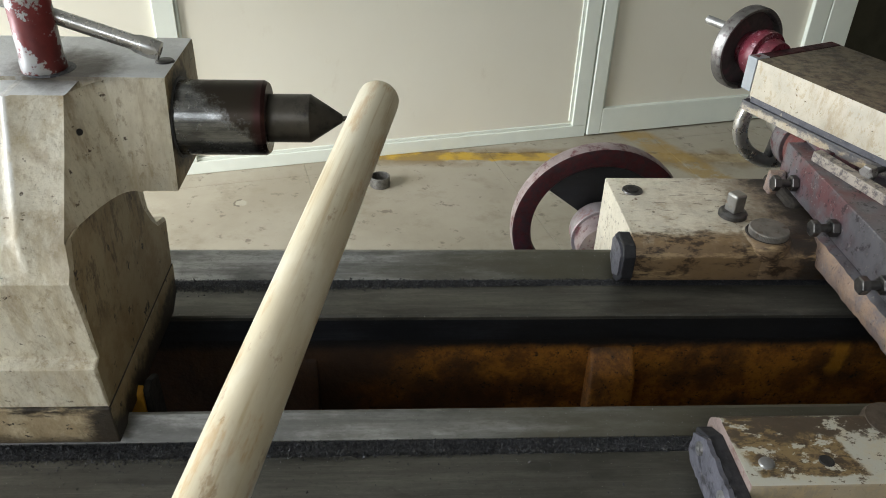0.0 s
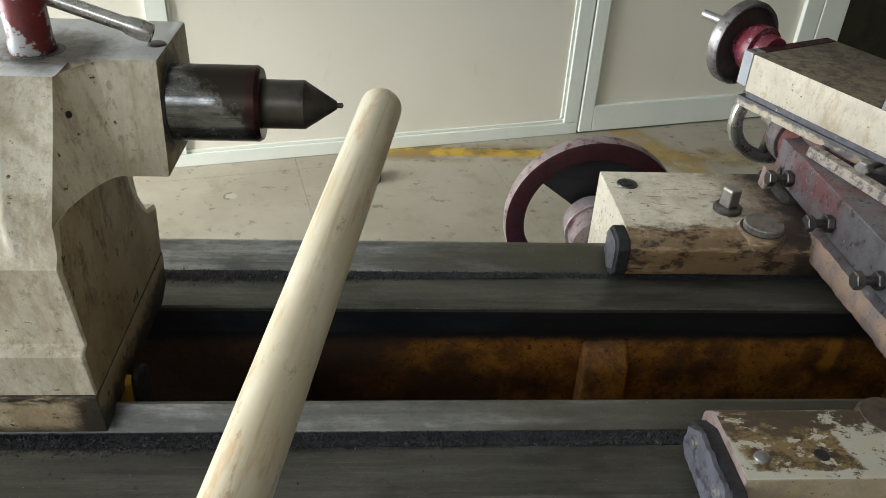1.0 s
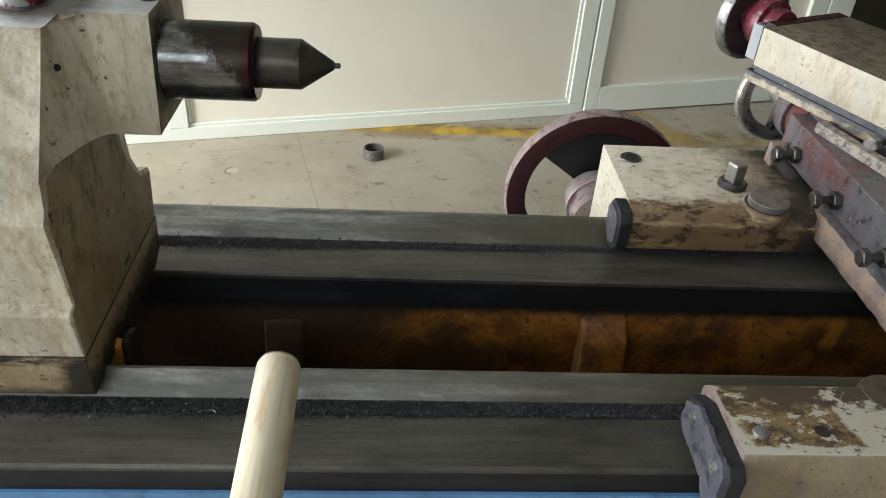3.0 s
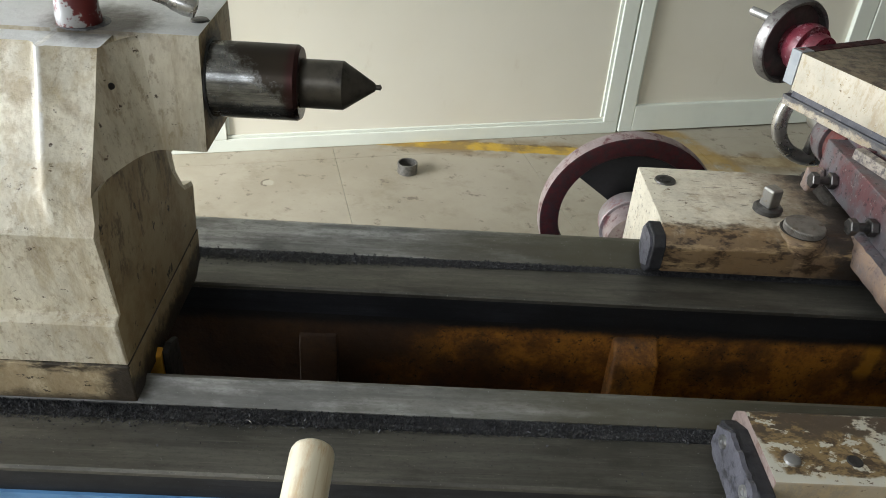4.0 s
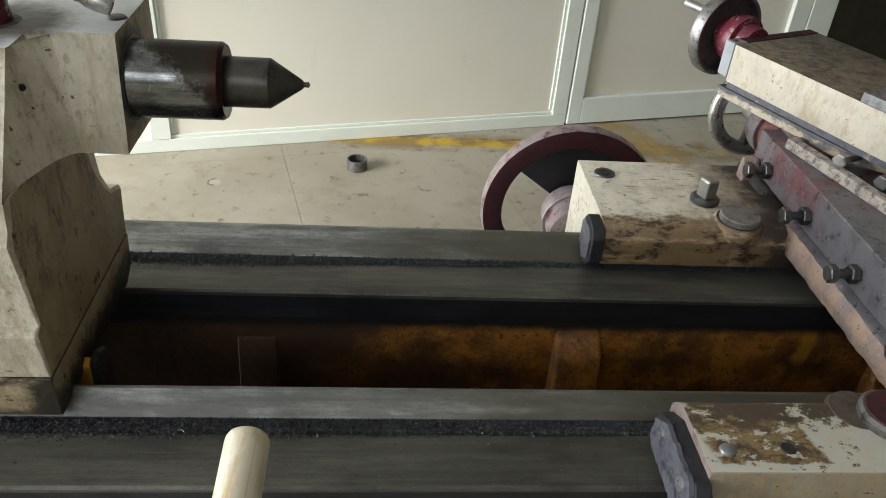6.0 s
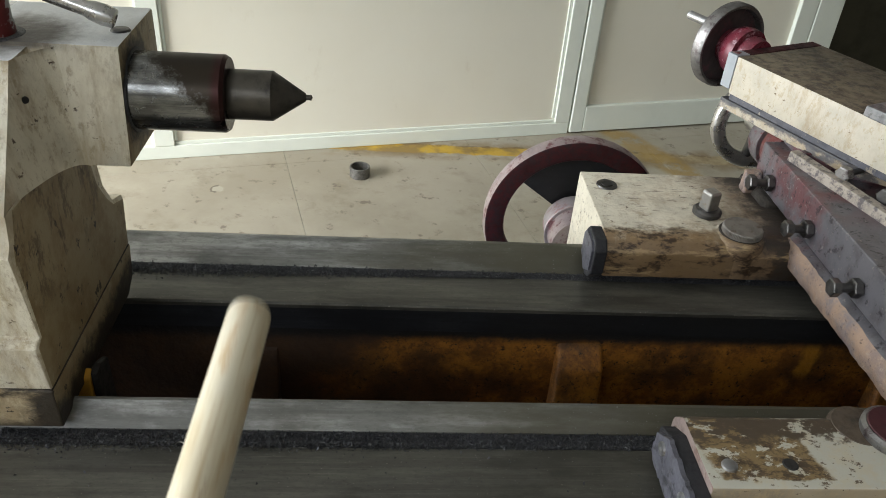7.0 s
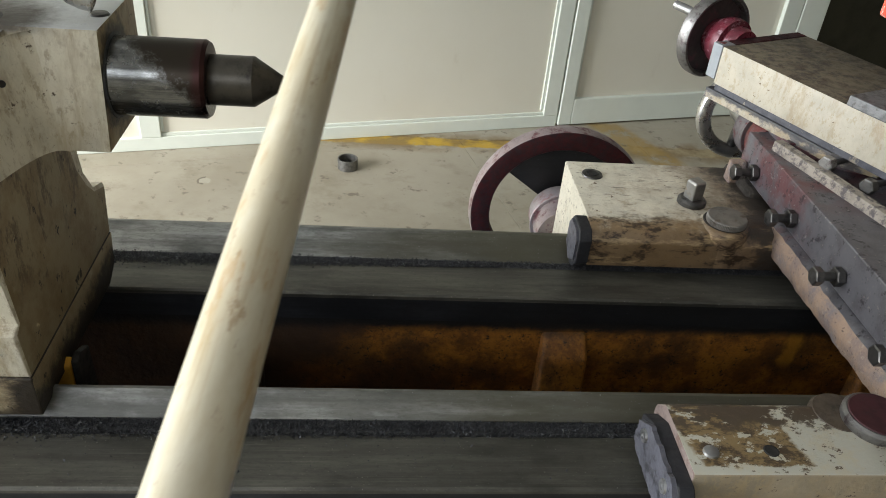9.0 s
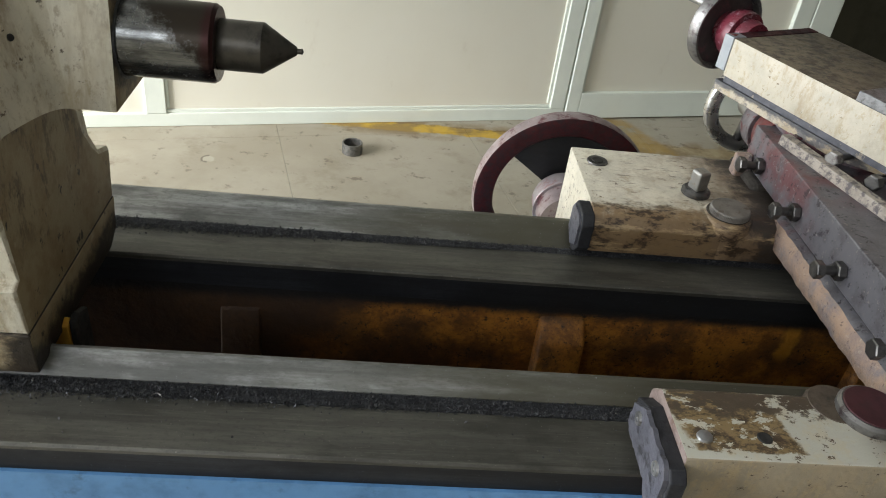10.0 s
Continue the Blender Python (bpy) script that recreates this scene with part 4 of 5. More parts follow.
def build_carriage():
    car = thing("carriage", "cream-painted lathe carriage saddle, oil-soaked and chipped, on the bed ways", "lathe carriage", (0.55, 0.13, BED))

    def add(name, bm, mat, label="", smooth=None, to=None):
        ob = part(name, bm, mat, None, label, smooth)
        if to:
            ob.parent = to
            return ob
        return under(ob, car)

    # far wing: painted top, oil-soaked face towards the bed
    sec = [(0.226, 0.858), (0.2255, 0.882), (0.231, 0.891), (0.240, 0.894), (0.347, 0.894), (0.347, 0.80), (0.279, 0.80), (0.279, 0.858), (0.272, 0.8655), (0.262, 0.8655), (0.247, 0.858)]
    bm = prism(sec, 0.371, 0.560, 0.0015, 2)
    bm.normal_update()
    for f in bm.faces:
        c = f.calc_center_median()
        if f.normal.x > -0.5 and c.y < 0.2315:
            f.material_index = 0
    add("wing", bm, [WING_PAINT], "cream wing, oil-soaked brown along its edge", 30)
    # boss under the knurled cap
    add("boss", lathe([(0.0, -0.004), (0.0178, -0.004), (0.0185, 0.0), (0.0175, 0.0018), (0.0, 0.0022)], Matrix.Translation((0.489, 0.2445, 0.894)), 40), BOSSGRIME, smooth=40)
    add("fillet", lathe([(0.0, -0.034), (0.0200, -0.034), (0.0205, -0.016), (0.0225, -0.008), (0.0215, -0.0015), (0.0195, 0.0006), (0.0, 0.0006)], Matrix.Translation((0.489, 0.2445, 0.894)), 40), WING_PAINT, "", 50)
    cap = lathe([(0.0, 0.0), (0.0165, 0.0), (0.0168, 0.001), (0.0168, 0.0046), (0.0157, 0.0058), (0.0, 0.0060)], Matrix.Identity(4), 160)
    for v in cap.verts:
        if math.hypot(v.co.x, v.co.y) > 0.0166 and round(math.atan2(v.co.y, v.co.x) / math.tau * 160) % 2:
            v.co.x, v.co.y = v.co.x * 0.975, v.co.y * 0.975
    bmesh.ops.transform(cap, matrix=Matrix.Translation((0.4885, 0.2415, 0.8962)), verts=cap.verts[:])
    add("cap", cap, KNURL, "grey knurled cap")
    add("washer", lathe([(0.0, 0.0), (0.0125, 0.0), (0.0125, 0.0035), (0.0105, 0.0055), (0.0, 0.0055)], Matrix.Translation((0.470, 0.2755, 0.8942)), 32), BOLT, smooth=30)
    add("lock_bolt", square_head(Matrix.Translation((0.470, 0.2755, 0.899)) @ Matrix.Rotation(radians(24), 4, "Z"), 0.0122, 0.0185), BOLTBRIGHT, "bright square-headed lock bolt")
    add("counterbore", lathe([(0.0, 0.0005), (0.0055, 0.0005), (0.0062, 0.0012), (0.0092, 0.0012), (0.0098, 0.0)], Matrix.Translation((0.391, 0.3210, 0.894)), 30), BOLT, smooth=30)
    add("socket", lathe([(0.0, 0.0008), (0.0052, 0.0008), (0.0050, 0.0012), (0.0, 0.0012)], Matrix.Translation((0.391, 0.3210, 0.8946)), 20), HOLE)
    # wiper of the far wing
    wip = prism([(0.223, 0.8625), (0.2225, 0.884), (0.229, 0.892), (0.250, 0.893), (0.257, 0.886), (0.258, 0.864), (0.249, 0.8565), (0.240, 0.8505), (0.231, 0.8535)], 0.3605, 0.3712, 0.0012, 2)
    w = add("wiper", roughen(wip, 0.0006, 120), RUBBER, "black greasy way wiper")
    add("wiper_plate", prism([(0.2255, 0.864), (0.2255, 0.883), (0.231, 0.889), (0.249, 0.890), (0.254, 0.884), (0.254, 0.866), (0.240, 0.856)], 0.3585, 0.3606), WIPER, to=w)
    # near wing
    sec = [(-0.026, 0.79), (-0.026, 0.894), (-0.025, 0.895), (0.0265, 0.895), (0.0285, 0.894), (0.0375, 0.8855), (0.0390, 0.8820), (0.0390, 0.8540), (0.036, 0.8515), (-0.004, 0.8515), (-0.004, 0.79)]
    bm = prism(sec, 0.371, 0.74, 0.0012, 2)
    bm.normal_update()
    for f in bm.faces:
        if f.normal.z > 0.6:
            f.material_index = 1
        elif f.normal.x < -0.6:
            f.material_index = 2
    add("wing", bm, [SHADED_FRONT_PAINT, CHIPPED, ENDPINK], "cream wing with peeling paint on top", 30)
    add("rivet", lathe([(0.0, 0.0), (0.0048, 0.0), (0.0044, 0.0013), (0.0025, 0.0021), (0.0, 0.0023)], Matrix.Translation((0.386, -0.010, 0.895)), 24), STEEL, smooth=50)
    add("oil_hole", lathe([(0.0, 0.0006), (0.0040, 0.0006), (0.0046, 0.0)], Matrix.Translation((0.4225, -0.0085, 0.895)), 24), HOLE)
    wip = prism([(-0.036, 0.795), (-0.036, 0.884), (-0.030, 0.890), (0.018, 0.8895), (0.034, 0.881), (0.0345, 0.860), (0.030, 0.856), (-0.020, 0.856), (-0.026, 0.795)], 0.3612, 0.3715, 0.0012, 2)
    w = add("wiper", roughen(wip, 0.0006, 120), RUBBER, "black greasy way wiper")
    add("wiper_plate", prism(ragged([(-0.034, 0.797), (-0.034, 0.884), (-0.029, 0.890), (0.013, 0.891), (0.029, 0.880), (0.030, 0.864), (0.022, 0.860), (-0.012, 0.859), (-0.022, 0.848), (-0.024, 0.797)], 0.003, 0.0008, 3), 0.3585, 0.3614), WIPER, "grey plate with torn edge", to=w)
    for y, z in ((0.0165, 0.8795), (-0.0215, 0.8800)):
        add("screw", lathe([(0.0, 0.0), (0.0046, 0.0), (0.0042, 0.0016), (0.0022, 0.0016), (0.0020, 0.0006), (0.0, 0.0006)], along((0.3586, y, z), (0.3, y, z)), 16), STEEL, to=w)
    add("boss", lathe([(0.0, -0.02), (0.0185, -0.02), (0.0178, 0.0), (0.0160, 0.003), (0.0, 0.0035)], Matrix.Translation((0.4795, 0.0225, 0.8925)), 36), CAPBOSS, smooth=40)
    add("cap", lathe([(0.0, 0.0), (0.0195, 0.0), (0.0205, 0.002), (0.0205, 0.006), (0.0185, 0.0078), (0.0, 0.0080)], Matrix.Translation((0.4975, 0.0140, 0.8945)), 44), DISCRIM, "round cap with a worn steel edge and maroon painted face", 30)
    add("cap_face", lathe([(0.0, 0.0), (0.0178, 0.0), (0.0172, 0.0006), (0.0, 0.0008)], Matrix.Translation((0.4975, 0.0140, 0.9024)), 44), MAROON, "maroon painted face")
    # bridge between the wings, ragged rusty edge towards the tailstock
    bm = bmesh.new()
    rows, rnd = [], random.Random(5)
    ys = [0.245 - k * 0.0062 for k in range(38)]
    for k, y in enumerate(ys):
        j = rnd.uniform(-1, 1)
        rows.append([bm.verts.new(p) for p in (
            (0.80, y, 0.868), (0.536 + 0.0010 * j, y, 0.868 + 0.0008 * j), (0.529 + 0.0006 * j, y, 0.874 + 0.0008 * rnd.uniform(-1, 1)),
            (0.527 + 0.0006 * rnd.uniform(-1, 1), y, 0.886), (0.5295, y, 0.8955 + 0.0008 * rnd.uniform(-1, 1)), (0.5345, y, 0.8985), (0.80, y, 0.8985))])
    for a, b in zip(rows, rows[1:]):
        for i in range(6):
            bm.faces.new((a[i], a[i + 1], b[i + 1], b[i])).material_index = 0 if i < 4 else 1
    bm.faces.new(rows[0])
    bm.faces.new(rows[-1][::-1])
    bmesh.ops.recalc_face_normals(bm, faces=bm.faces[:])
    add("bridge", bm, [RUST, DARKSLIDE], "saddle bridge with a rusty ragged casting edge", 40)
    add("dovetail_end", roughen(prism([(0.315, 0.893), (0.315, 0.903), (0.322, 0.914), (0.328, 0.914), (0.328, 0.893)], 0.5185, 0.5345, 0.002, 3), 0.001, 70), RUST, "rusty chipped dovetail end")
    add("saddle_lug", roughen(box(0.526, 0.60, 0.288, 0.350, 0.86, 0.9, 0.006, 3), 0.001, 80), BOSSGRIME)


def build_cross_slide():
    cs = thing("cross_slide", "dark oily cross slide, red-stained, with gib screws, on the saddle", "cross slide", (0.62, 0.15, 0.8985))

    def add(name, bm, mat, label="", smooth=None, to=None):
        ob = part(name, bm, mat, None, label, smooth)
        if to:
            ob.parent = to
            return ob
        return under(ob, cs)

    bm = box(0.5355, 0.78, -0.16, 0.338, 0.8992, 0.937, 0.0012, 2)
    add("slide", bm, DARKSLIDE, "dark red-stained steel slide")
    rail = slab_of([(0.5405, 0.300), (0.5495, 0.3035), (0.612, 0.085), (0.603, 0.082)], 0.9368, 0.9462, 0.0008)
    add("rail", roughen(rail, 0.0004, 70), RAILMAT, "dusty worn cream rail")
    add("cover", slab_of([(0.556, 0.300), (0.60, 0.300), (0.60, 0.352), (0.562, 0.345)], 0.936, 0.944, 0.001), DISCFACE)
    for y in (0.302, 0.2235, 0.1425, 0.056, -0.022):
        b = add("gib_screw", rod((0.514, y, 0.9125), (0.538, y, 0.9125), 0.0036, 14), BOLT)
        add("screw_head", hex_bm(along((0.5125, y, 0.9125), (0.5190, y, 0.9125)), 0.0125, 0.0065), BOLT, "", None, b)
        add("lock_nut", hex_bm(along((0.5288, y, 0.9125), (0.5352, y, 0.9125)), 0.0130, 0.0064), BOLT, "", None, b)
    # red bearing bracket and hand wheel at the far end
    add("bracket", lathe([(0.0, 0.0), (0.027, 0.0), (0.027, 0.024), (0.0255, 0.026), (0.0, 0.026)], along((0.573, 0.338, 0.921), (0.573, 0.40, 0.921)), 40), BRACKETRED, "worn red bearing bracket", 30)
    add("dial", lathe([(0.0, 0.0), (0.0285, 0.0), (0.0295, 0.001), (0.0295, 0.017), (0.0270, 0.0175), (0.0270, 0.019), (0.0285, 0.0195), (0.0280, 0.022), (0.0, 0.022)], along((0.572, 0.3645, 0.921), (0.572, 0.40, 0.921)), 48), DIALGREY, "graduated steel dial", 30)
    wheel = add("hand_wheel", torus_rim((0.564, 0.41, 0.924), (0, 1, 0), 0.0425, 0.0072, 0.0072), CHROME, "bright hand-polished rim", 60)
    add("hub", lathe([(0.0, -0.025), (0.012, -0.025), (0.013, 0.008), (0.0, 0.008)], along((0.564, 0.41, 0.924), (0.564, 0.5, 0.924)), 28), STEEL, "", 30, wheel)
    for k in (75, 262):
        a = radians(k)
        add("spoke", rod((0.564, 0.41, 0.924), (0.564 + 0.040 * math.cos(a), 0.41, 0.924 + 0.040 * math.sin(a)), 0.0050, 12), BOLT, "", 40, wheel)


U = Vector((math.sin(radians(24.0)), -math.cos(radians(24.0)), 0))
V = Vector((math.cos(radians(24.0)), math.sin(radians(24.0)), 0))
C0 = Vector((0.511, 0.409, 0.0))


def build_compound():
    cp = thing("compound_slide", "cream compound slide with stained top, swivelled on the cross slide", "compound slide", (0.62, 0.25, 0.937))
    frame_m = Matrix(((U.x, V.x, 0, C0.x), (U.y, V.y, 0, C0.y), (0, 0, 1, 0), (0, 0, 0, 1)))

    def add(name, bm, mat, label="", smooth=None, to=None):
        bmesh.ops.transform(bm, matrix=frame_m, verts=bm.verts[:])
        bmesh.ops.recalc_face_normals(bm, faces=bm.faces[:])
        ob = part(name, bm, mat, None, label, smooth)
        if to:
            ob.parent = to
            return ob
        return under(ob, cp)

    # local axes: x towards the operator's back, y across, z up
    bm = slab_of([(0.0125, 0.0), (0.34, 0.0), (0.34, 0.115), (0.0125, 0.115)], 0.9585, 0.995, 0.001, 2)
    bm.normal_update()
    for f in bm.faces:
        if abs(f.normal.z) > 0.8:
            f.material_index = 1
    add("top_slide", bm, [SLIDE_PAINT, SLIDETOP], "cream top slide with a stained brown top", 30)
    add("end_plate", slab_of([(0.0, 0.0), (0.0123, -0.0006), (0.0123, 0.016), (0.0, 0.016)], 0.9625, 0.9955, 0.0006), GREYCAP, "grey end plate")
    add("zero_mark", slab_of([(0.0015, 0.004), (0.0095, 0.004), (0.0055, 0.0115)], 0.9955, 0.9959), BRACKETRED, "small red triangle mark")
    add("end_bracket", slab_of([(0.0, 0.0163), (0.0123, 0.0163), (0.0123, 0.115), (0.0, 0.115)], 0.9625, 0.9952, 0.0008), WHEELRED, "dark red end bracket")
    bm = slab_of([(0.012, 0.004), (0.30, 0.004), (0.30, 0.108), (0.012, 0.108)], 0.9515, 0.959)
    add("dovetail", roughen(bm, 0.0005, 60), GROOVE, "grey greasy dovetail")
    bm = slab_of([(0.004, 0.0015), (0.155, 0.0015), (0.19, 0.02), (0.19, 0.11), (0.004, 0.11)], 0.9415, 0.9515, 0.0008)
    add("base", bm, SWIVEL_PAINT, "greasy cream swivel base")
    add("swivel", lathe([(0.0, 0.0), (0.075, 0.0), (0.075, 0.0055), (0.0, 0.0055)], Matrix.Translation((0.12, 0.075, 0.937)), 56), DARKSLIDE, smooth=30)
    for a in (0.165, 0.205):
        s = add("gib_screw", rod((a, -0.016, 0.949), (a, 0.01, 0.949), 0.0028, 14), BOLT)
        add("screw_head", hex_bm(along((a, -0.018, 0.949), (a, -0.009, 0.949)), 0.012, 0.008), DISCRIM if a < 0.2 else BOLT, "", None, s)
    # feed screw bracket, red hub and hand wheel
    q = Vector((0.0, 0.043, 0.984))
    add("hub", lathe([(0.0, 0.0), (0.0175, 0.0), (0.0195, 0.0110), (0.0185, 0.0114), (0.0185, 0.0134), (0.0240, 0.0140), (0.0250, 0.020), (0.0235, 0.028), (0.0190, 0.036), (0.0180, 0.040), (0.0, 0.040)], along(q, q + Vector((-1, 0, 0))), 40), RED, "glossy red hub", 30)
    w = add("hand_wheel", lathe([(0.0375, 0.0035), (0.0385, -0.004), (0.0415, -0.005), (0.043, -0.002), (0.043, 0.007), (0.0405, 0.010), (0.0, 0.010)], along(q + Vector((-0.040, 0, 0)), q + Vector((-1, 0, 0))), 72), DISCRIM, "worn steel disc hand wheel", 30)
    add("disc_face", lathe([(0.0, 0.002), (0.012, 0.002), (0.038, 0.0035), (0.0, 0.0046)], along(q + Vector((-0.040, 0, 0)), q + Vector((-1, 0, 0))), 60), DISCFACE, "dark face of the disc", 30, w)
    a = radians(139)
    hq = q + Vector((-0.046, 0.034 * math.cos(a), 0.034 * math.sin(a)))
    add("crank_pin", rod(hq, hq + Vector((-0.032, 0, 0)), 0.0045, 18), STEEL, "", 40, w)


def build_toolpost():
    tp = thing("tool_post_plate", "scarred grey steel clamp plate lying on the top slide", "tool post", (0.63, 0.2, 0.995))
    m = Matrix(((U.x, V.x, 0, C0.x), (U.y, V.y, 0, C0.y), (0, 0, 1, 0), (0, 0, 0, 1)))
    bm = box(0.154, 0.29, -0.003, 0.10, 0.9955, 1.0045, 0.001, 2)
    bmesh.ops.transform(bm, matrix=m, verts=bm.verts[:])
    under(part("plate", roughen(bm, 0.0005, 60), SCARRED), tp)
    under(part("column", box(0.645, 0.71, 0.20, 0.30, 1.0, 1.054, 0.002), STEEL), tp)
    block = under(part("tool_block", roughen(box(0.613, 0.71, 0.27, 0.335, 1.050, 1.089, 0.003, 2), 0.0006, 60), ORANGERED, None, "orange-red painted tool block"), tp)
    part("clamp_screw", hex_bm(along((0.627, 0.300, 1.040), (0.627, 0.300, 1.051)), 0.011, 0.011), STEEL, block)


def build_apron_wheel():
    c = Vector((0.3862, 0.4035, 0.8080))
    wh = thing("apron_hand_wheel", "worn red apron hand wheel with rubbed rim", "hand wheel", tuple(c))

    def add(name, bm, mat, label="", smooth=None):
        return under(part(name, bm, mat, None, label, smooth), wh)

    # rim with a flat painted face and a rounded outside worn bare
    face = [(0.0722, -0.0070), (0.0735, -0.0088), (0.0905, -0.0092), (0.0921, -0.0082), (0.0930, -0.0040), (0.0935, 0.0030), (0.0925, 0.0085), (0.0900, 0.0100), (0.0750, 0.0098), (0.0722, 0.0080), (0.0722, -0.0070)]
    bm = lathe(face, along(c, c + Vector((0, 1, 0))), 112, False)
    bm.normal_update()
    for f in bm.faces:
        p = f.calc_center_median() - c
        f.material_index = 1 if (f.normal.x * p.x + f.normal.z * p.z) / math.hypot(p.x, p.z) > 0.6 else 0
    bmesh.ops.remove_doubles(bm, verts=bm.verts[:], dist=1e-5)
    add("rim", bm, [WHEELRED, RIMSTEEL], "dark red rim rubbed bare outside", 40)
    add("dial", lathe([(0.0, 0.0), (0.0262, 0.0), (0.0262, 0.0030), (0.0302, 0.0034), (0.0306, 0.0050), (0.0306, 0.0250), (0.0295, 0.0262), (0.0, 0.0262)], along((c.x, c.y - 0.002, c.z), (c.x, c.y - 1, c.z)), 48), PINK, "rubbed pink-grey graduated dial", 30)
    add("flange", lathe([(0.0, 0.0), (0.0325, 0.0), (0.0330, 0.0008), (0.0325, 0.0016), (0.0, 0.0016)], along((c.x, c.y - 0.0282, c.z), (c.x, c.y - 1, c.z)), 48), PINK, "", 30)
    add("bearing_boss", lathe([(0.0, 0.0), (0.0295, 0.0), (0.0300, 0.0260), (0.0, 0.0260)], along((c.x, c.y - 0.0298, c.z), (c.x, c.y - 1, c.z)), 44), RIMSTEEL, "rubbed pale bearing boss", 30)
    # two broad webs between hub and rim
    for first, last in ((143, 39), (305, 240)):
        bm = bmesh.new()
        rows = []
        for i in range(17):
            a = radians(first + (last - first) * i / 16)
            d = Vector((math.cos(a), 0, math.sin(a)))
            rows.append([bm.verts.new(c + d * r + Vector((0, t, 0))) for r, t in ((0.020, -0.001), (0.0735, -0.003), (0.0735, 0.005), (0.020, 0.006))])
        for p, q in zip(rows, rows[1:]):
            for i in range(4):
                bm.faces.new((p[i], p[(i + 1) % 4], q[(i + 1) % 4], q[i]))
        bm.faces.new(rows[0])
        bm.faces.new(rows[-1][::-1])
        bmesh.ops.recalc_face_normals(bm, faces=bm.faces[:])
        add("web", bm, WAY_DARK, "black greasy web")
    add("shaft", rod((c.x, 0.345, c.z), (c.x, c.y + 0.012, c.z), 0.012), STEEL)


def build_apron():
    ap = thing("apron", "cream apron casting hanging below the carriage", "apron", (0.6, 0.33, 0.7))
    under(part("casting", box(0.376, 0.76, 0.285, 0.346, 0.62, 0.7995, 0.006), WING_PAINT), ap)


build_carriage()
build_cross_slide()
build_compound()
build_toolpost()
build_apron_wheel()
build_apron()


# ---- loose things ----
def build_ring():
    bm = lathe([(0.0290, 0.0), (0.0320, 0.0), (0.0332, 0.001), (0.0332, 0.035), (0.0322, 0.036), (0.0290, 0.036), (0.0278, 0.035), (0.0278, 0.001), (0.0290, 0.0)], Matrix.Identity(4), 48, False)
    ob = tagged(part("steel_ring", bm, RING, None, "", 30), "small turned steel ring lying on the concrete floor", "ring")
    ob.location = (0.112, 1.985, 0.0)


build_ring()


def build_curl():
    """A bent sliver of bright swarf."""
    bm = bmesh.new()
    rows = []
    for k in range(7):
        a = 0.5 + 0.32 * k
        c = Vector((0.0036 * math.cos(a), 0.0036 * math.sin(a), 0.0006 + 0.0006 * math.sin(0.6 * k)))
        rows.append([bm.verts.new(c + Vector(d)) for d in ((0, 0, -0.0005), (0.0004, 0.0002, 0), (0, 0, 0.0008), (-0.0004, -0.0002, 0))])
    for p, q in zip(rows, rows[1:]):
        for i in range(4):
            bm.faces.new((p[i], p[(i + 1) % 4], q[(i + 1) % 4], q[i]))
    bm.faces.new(rows[0])
    bm.faces.new(rows[-1][::-1])
    bmesh.ops.recalc_face_normals(bm, faces=bm.faces[:])
    ob = tagged(part("metal_curl", bm, CHROME, None, "", 40), "tiny bright curl of swarf lying on the flat way", "swarf curl")
    ob.location = (0.065, 0.040, 0.8502)


build_curl()

R = 0.0121
stick = tagged(part("wooden_stick", lathe([(0.0, 0.0006), (R * 0.45, 0.0003), (R * 0.72, -0.0005), (R * 0.88, -0.0019), (R * 0.97, -0.0040), (R, -0.0068), (R * 1.035, -0.12), (R * 1.085, -0.28), (R * 1.11, -0.5), (R, -0.502), (0.0, -0.502)], Matrix.Identity(4), 56), WOOD, None, "", 35), "pale round wooden stick pointing at the tailstock centre", "stick")


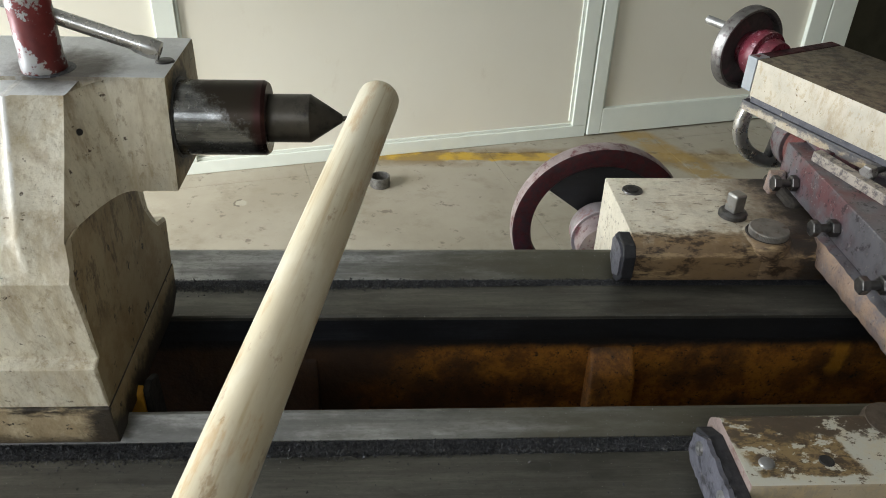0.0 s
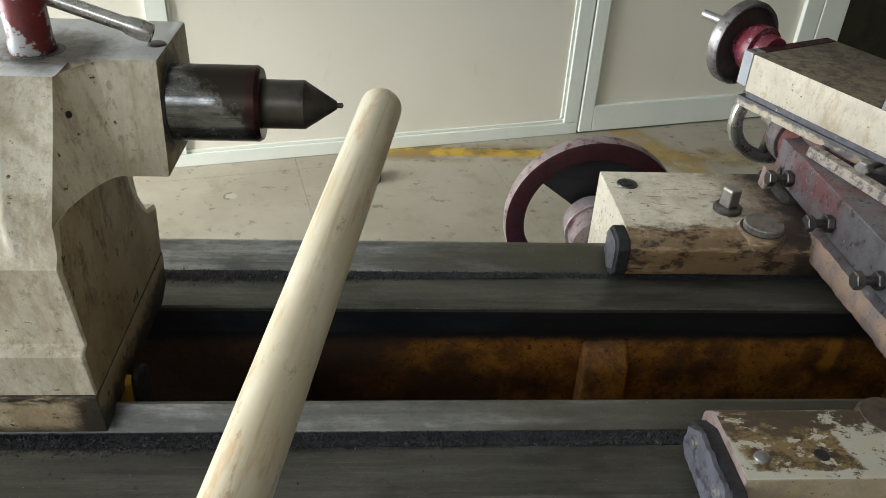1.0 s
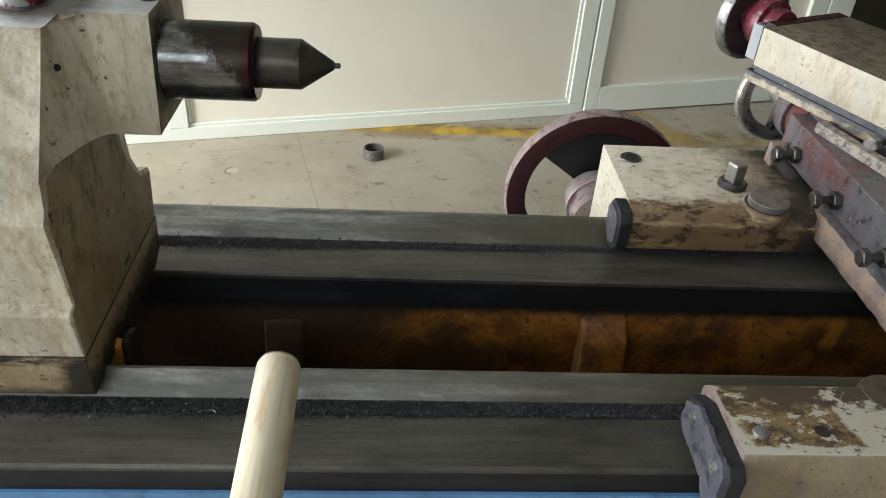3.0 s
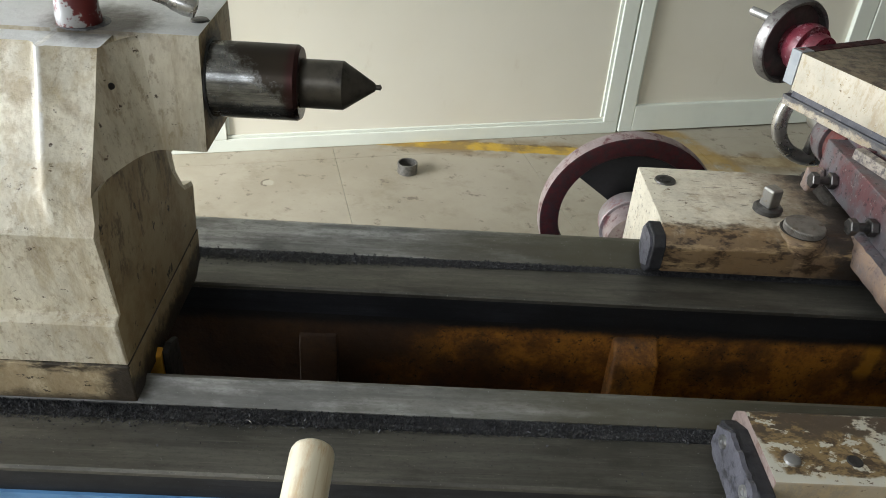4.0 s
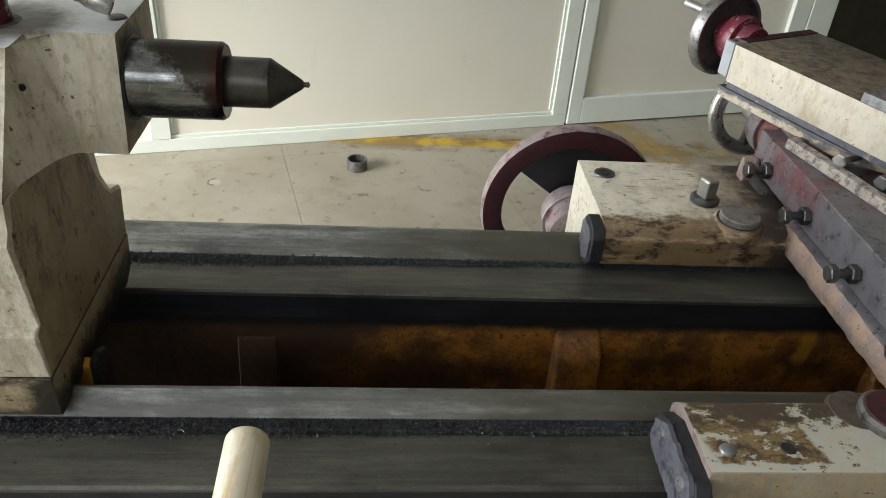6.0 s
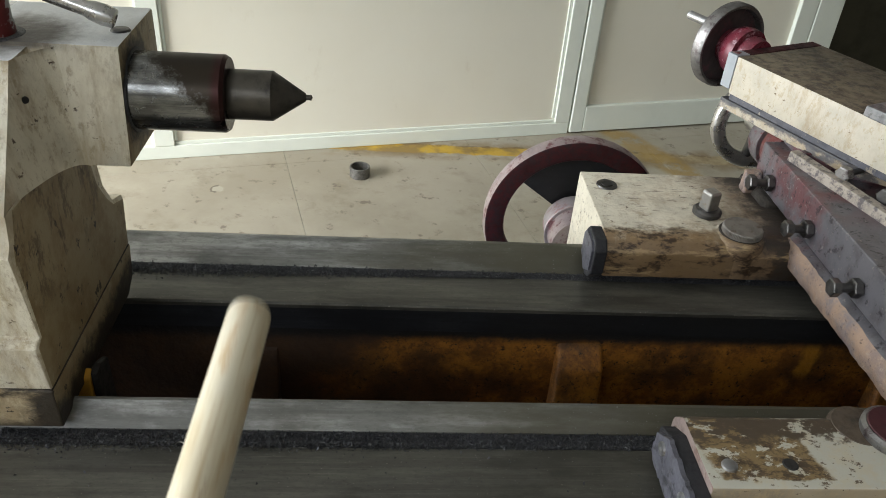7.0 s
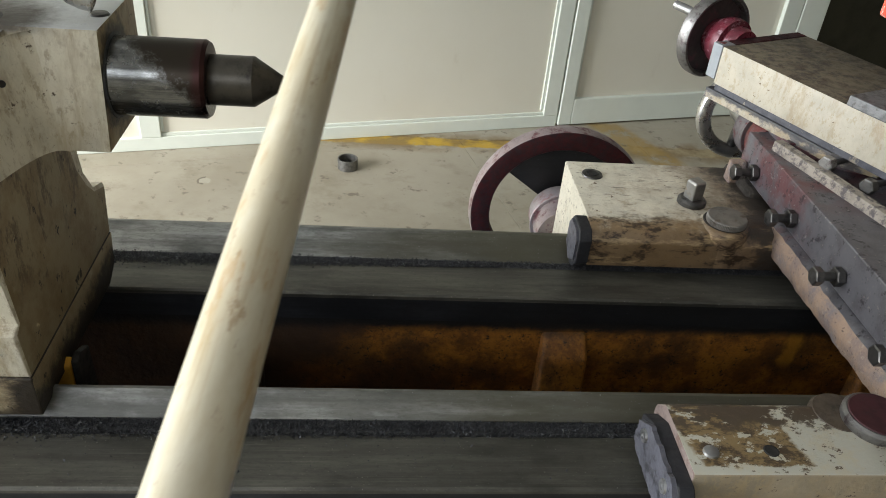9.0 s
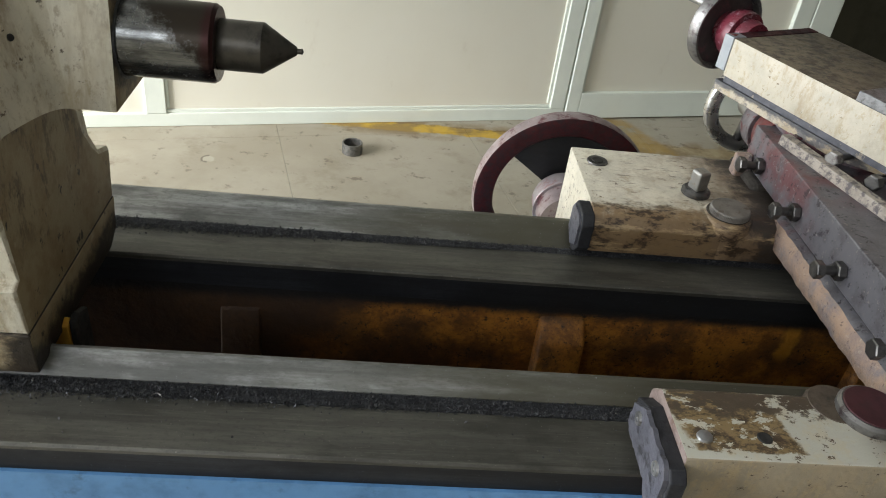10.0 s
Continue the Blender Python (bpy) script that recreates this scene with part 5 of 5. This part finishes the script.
def motions():
    rows = [
        (0, (0.1624, 0.1173, 1.0682), (0.0491, -0.3553, 0.9506)),
        (0.2, (0.1636, 0.1156, 1.0672), (0.0539, -0.3579, 0.9498)),
        (0.4, (0.1573, 0.1098, 1.0608), (0.0453, -0.3631, 0.9436)),
        (0.5, (0.1562, 0.1095, 1.0607), (0.0469, -0.3641, 0.9437)),
        (0.6, (0.1607, 0.1105, 1.0595), (0.0502, -0.3629, 0.9425)),
        (0.8, (0.1685, 0.1153, 1.0602), (0.0577, -0.3580, 0.9431)),
        (1, (0.1662, 0.1163, 1.0557), (0.0625, -0.3587, 0.9385)),
        (1.2, (0.1617, 0.1246, 1.0577), (0.0708, -0.3530, 0.9408)),
        (1.4, (0.1654, 0.1344, 1.0621), (0.0751, -0.3433, 0.9453)),
        (1.5, (0.1526, 0.1395, 1.0629), (0.0761, -0.3407, 0.9465)),
        (1.6, (0.1467, 0.1370, 1.0571), (0.0825, -0.3452, 0.9418)),
        (1.7, (0.1498, 0.1392, 1.0576), (0.0817, -0.3426, 0.9428)),
        (1.8, (0.1649, 0.1462, 1.0648), (0.0825, -0.3334, 0.9501)),
        (1.9, (0.1451, 0.1247, 1.0364), (0.0814, -0.3580, 0.9229)),
        (2, (0.1288, 0.1189, 1.0257), (0.0777, -0.3656, 0.9135)),
        (2.1, (0.1499, 0.1209, 1.0313), (0.0832, -0.3616, 0.9185)),
        (2.2, (0.1662, 0.1134, 1.0256), (0.1129, -0.3711, 0.9137)),
        (2.6, (0.1417, 0.0651, 0.9736), (0.1047, -0.4212, 0.8634)),
        (3, (0.1153, 0.0148, 0.9210), (0.1016, -0.4732, 0.8129)),
        (3.3, (0.1049, -0.0039, 0.9032), (0.1126, -0.4924, 0.7970)),
        (3.4, (0.1024, -0.0042, 0.9036), (0.1169, -0.4927, 0.7981)),
        (3.5, (0.1187, -0.0148, 0.8945), (0.0766, -0.5011, 0.7862)),
        (3.7, (0.1189, -0.0175, 0.8962), (0.1000, -0.5050, 0.7868)),
        (3.9, (0.1206, -0.0189, 0.8994), (0.0932, -0.5054, 0.7877)),
        (4, (0.1185, -0.0195, 0.9008), (0.0982, -0.5063, 0.7884)),
        (4.1, (0.1225, -0.0190, 0.9009), (0.0831, -0.5043, 0.7873)),
        (4.2, (0.1374, 0.0072, 0.9292), (0.1146, -0.4792, 0.8157)),
        (4.3, (0.1501, 0.0461, 0.9718), (0.0936, -0.4372, 0.8565)),
        (4.4, (0.1354, 0.0881, 1.0167), (0.1045, -0.3976, 0.9020)),
        (4.5, (0.1235, 0.1098, 1.0398), (0.0886, -0.3755, 0.9243)),
        (4.6, (0.1211, 0.1039, 1.0314), (0.0824, -0.3811, 0.9160)),
        (4.7, (0.1155, 0.1013, 1.0263), (0.0782, -0.3839, 0.9113)),
        (4.8, (0.1143, 0.1076, 1.0315), (0.0719, -0.3771, 0.9166)),
        (4.9, (0.1240, 0.1084, 1.0314), (0.0789, -0.3762, 0.9166)),
        (5, (0.1686, 0.1164, 1.0426), (0.0844, -0.3626, 0.9266)),
        (5.1, (0.1554, 0.1240, 1.0491), (0.0922, -0.3584, 0.9339)),
        (5.2, (0.1474, 0.1277, 1.0515), (0.0962, -0.3563, 0.9370)),
        (5.3, (0.1545, 0.1263, 1.0499), (0.0908, -0.3561, 0.9350)),
        (5.4, (0.1598, 0.1305, 1.0541), (0.0941, -0.3517, 0.9395)),
        (5.5, (0.1502, 0.1177, 1.0379), (0.1039, -0.3669, 0.9245)),
        (5.6, (0.1484, 0.0730, 0.9884), (0.1103, -0.4125, 0.8754)),
        (5.7, (0.1265, 0.0106, 0.9183), (0.1379, -0.4771, 0.8085)),
        (6, (0.1180, -0.0048, 0.9008), (0.1010, -0.4917, 0.7886)),
        (6.5, (0.1200, -0.0014, 0.9047), (0.1016, -0.4881, 0.7919)),
        (6.8, (0.1239, 0.0089, 0.9162), (0.1266, -0.4784, 0.8046)),
        (6.9, (0.1231, 0.0208, 0.9289), (0.1207, -0.4664, 0.8169)),
        (7, (0.1150, 0.0463, 0.9556), (0.0684, -0.4380, 0.8404)),
        (7.1, (0.1169, 0.0796, 0.9937), (0.0873, -0.4063, 0.8796)),
        (7.2, (0.1316, 0.1188, 1.0405), (0.0952, -0.3666, 0.9260)),
        (7.3, (0.1339, 0.1424, 1.0697), (0.1056, -0.3436, 0.9558)),
        (7.4, (0.1373, 0.1464, 1.0784), (0.1052, -0.3394, 0.9643)),
        (7.5, (0.1489, 0.1444, 1.0791), (0.1000, -0.3398, 0.9640)),
        (7.6, (0.1427, 0.1387, 1.0679), (0.1015, -0.3463, 0.9534)),
        (7.7, (0.1405, 0.1321, 1.0583), (0.0984, -0.3528, 0.9440)),
        (7.8, (0.1409, 0.1274, 1.0516), (0.1012, -0.3579, 0.9376)),
        (7.9, (0.1423, 0.1271, 1.0501), (0.0975, -0.3576, 0.9359)),
        (8, (0.1470, 0.1268, 1.0492), (0.0909, -0.3566, 0.9344)),
        (8.1, (0.1409, 0.1281, 1.0489), (0.1003, -0.3571, 0.9353)),
        (8.2, (0.1432, 0.1319, 1.0525), (0.1045, -0.3537, 0.9395)),
        (8.3, (0.1404, 0.1295, 1.0488), (0.1034, -0.3563, 0.9361)),
        (8.4, (0.1448, 0.1265, 1.0452), (0.0967, -0.3582, 0.9321)),
        (8.5, (0.1273, 0.1150, 1.0292), (0.0807, -0.3699, 0.9166)),
        (8.6, (0.1401, 0.1227, 1.0388), (0.0843, -0.3612, 0.9258)),
        (8.7, (0.1704, 0.1342, 1.0551), (0.0983, -0.3473, 0.9414)),
        (8.8, (0.1849, 0.1519, 1.0808), (0.1091, -0.3291, 0.9672)),
        (8.9, (0.1712, 0.1632, 1.0948), (0.1190, -0.3212, 0.9827)),
        (9, (0.1670, 0.1646, 1.0953), (0.1174, -0.3202, 0.9837)),
        (9.1, (0.1403, 0.1386, 1.0530), (0.1050, -0.3477, 0.9426)),
        (9.2, (0.1464, 0.1392, 1.0541), (0.1013, -0.3463, 0.9431)),
        (9.3, (0.1403, 0.1107, 1.0678), (0.1041, -0.3757, 0.9575)),
        (9.4, (0.1387, 0.1258, 1.0899), (0.1250, -0.3621, 0.9817)),
        (9.5, (0.1694, 0.1205, 1.0876), (0.1238, -0.3649, 0.9768)),
        (9.6, (0.1226, 0.0397, 0.9853), (0.1148, -0.4487, 0.8789)),
        (9.7, (0.1100, -0.0459, 0.8352), (0.0058, -0.5216, 0.7218)),
        (10, (0.1063, -0.0884, 0.7742), (-0.0348, -0.5543, 0.6601)),
    ]
    walk(stick, [(t, look(tip, butt)) for t, tip, butt in rows])


motions()
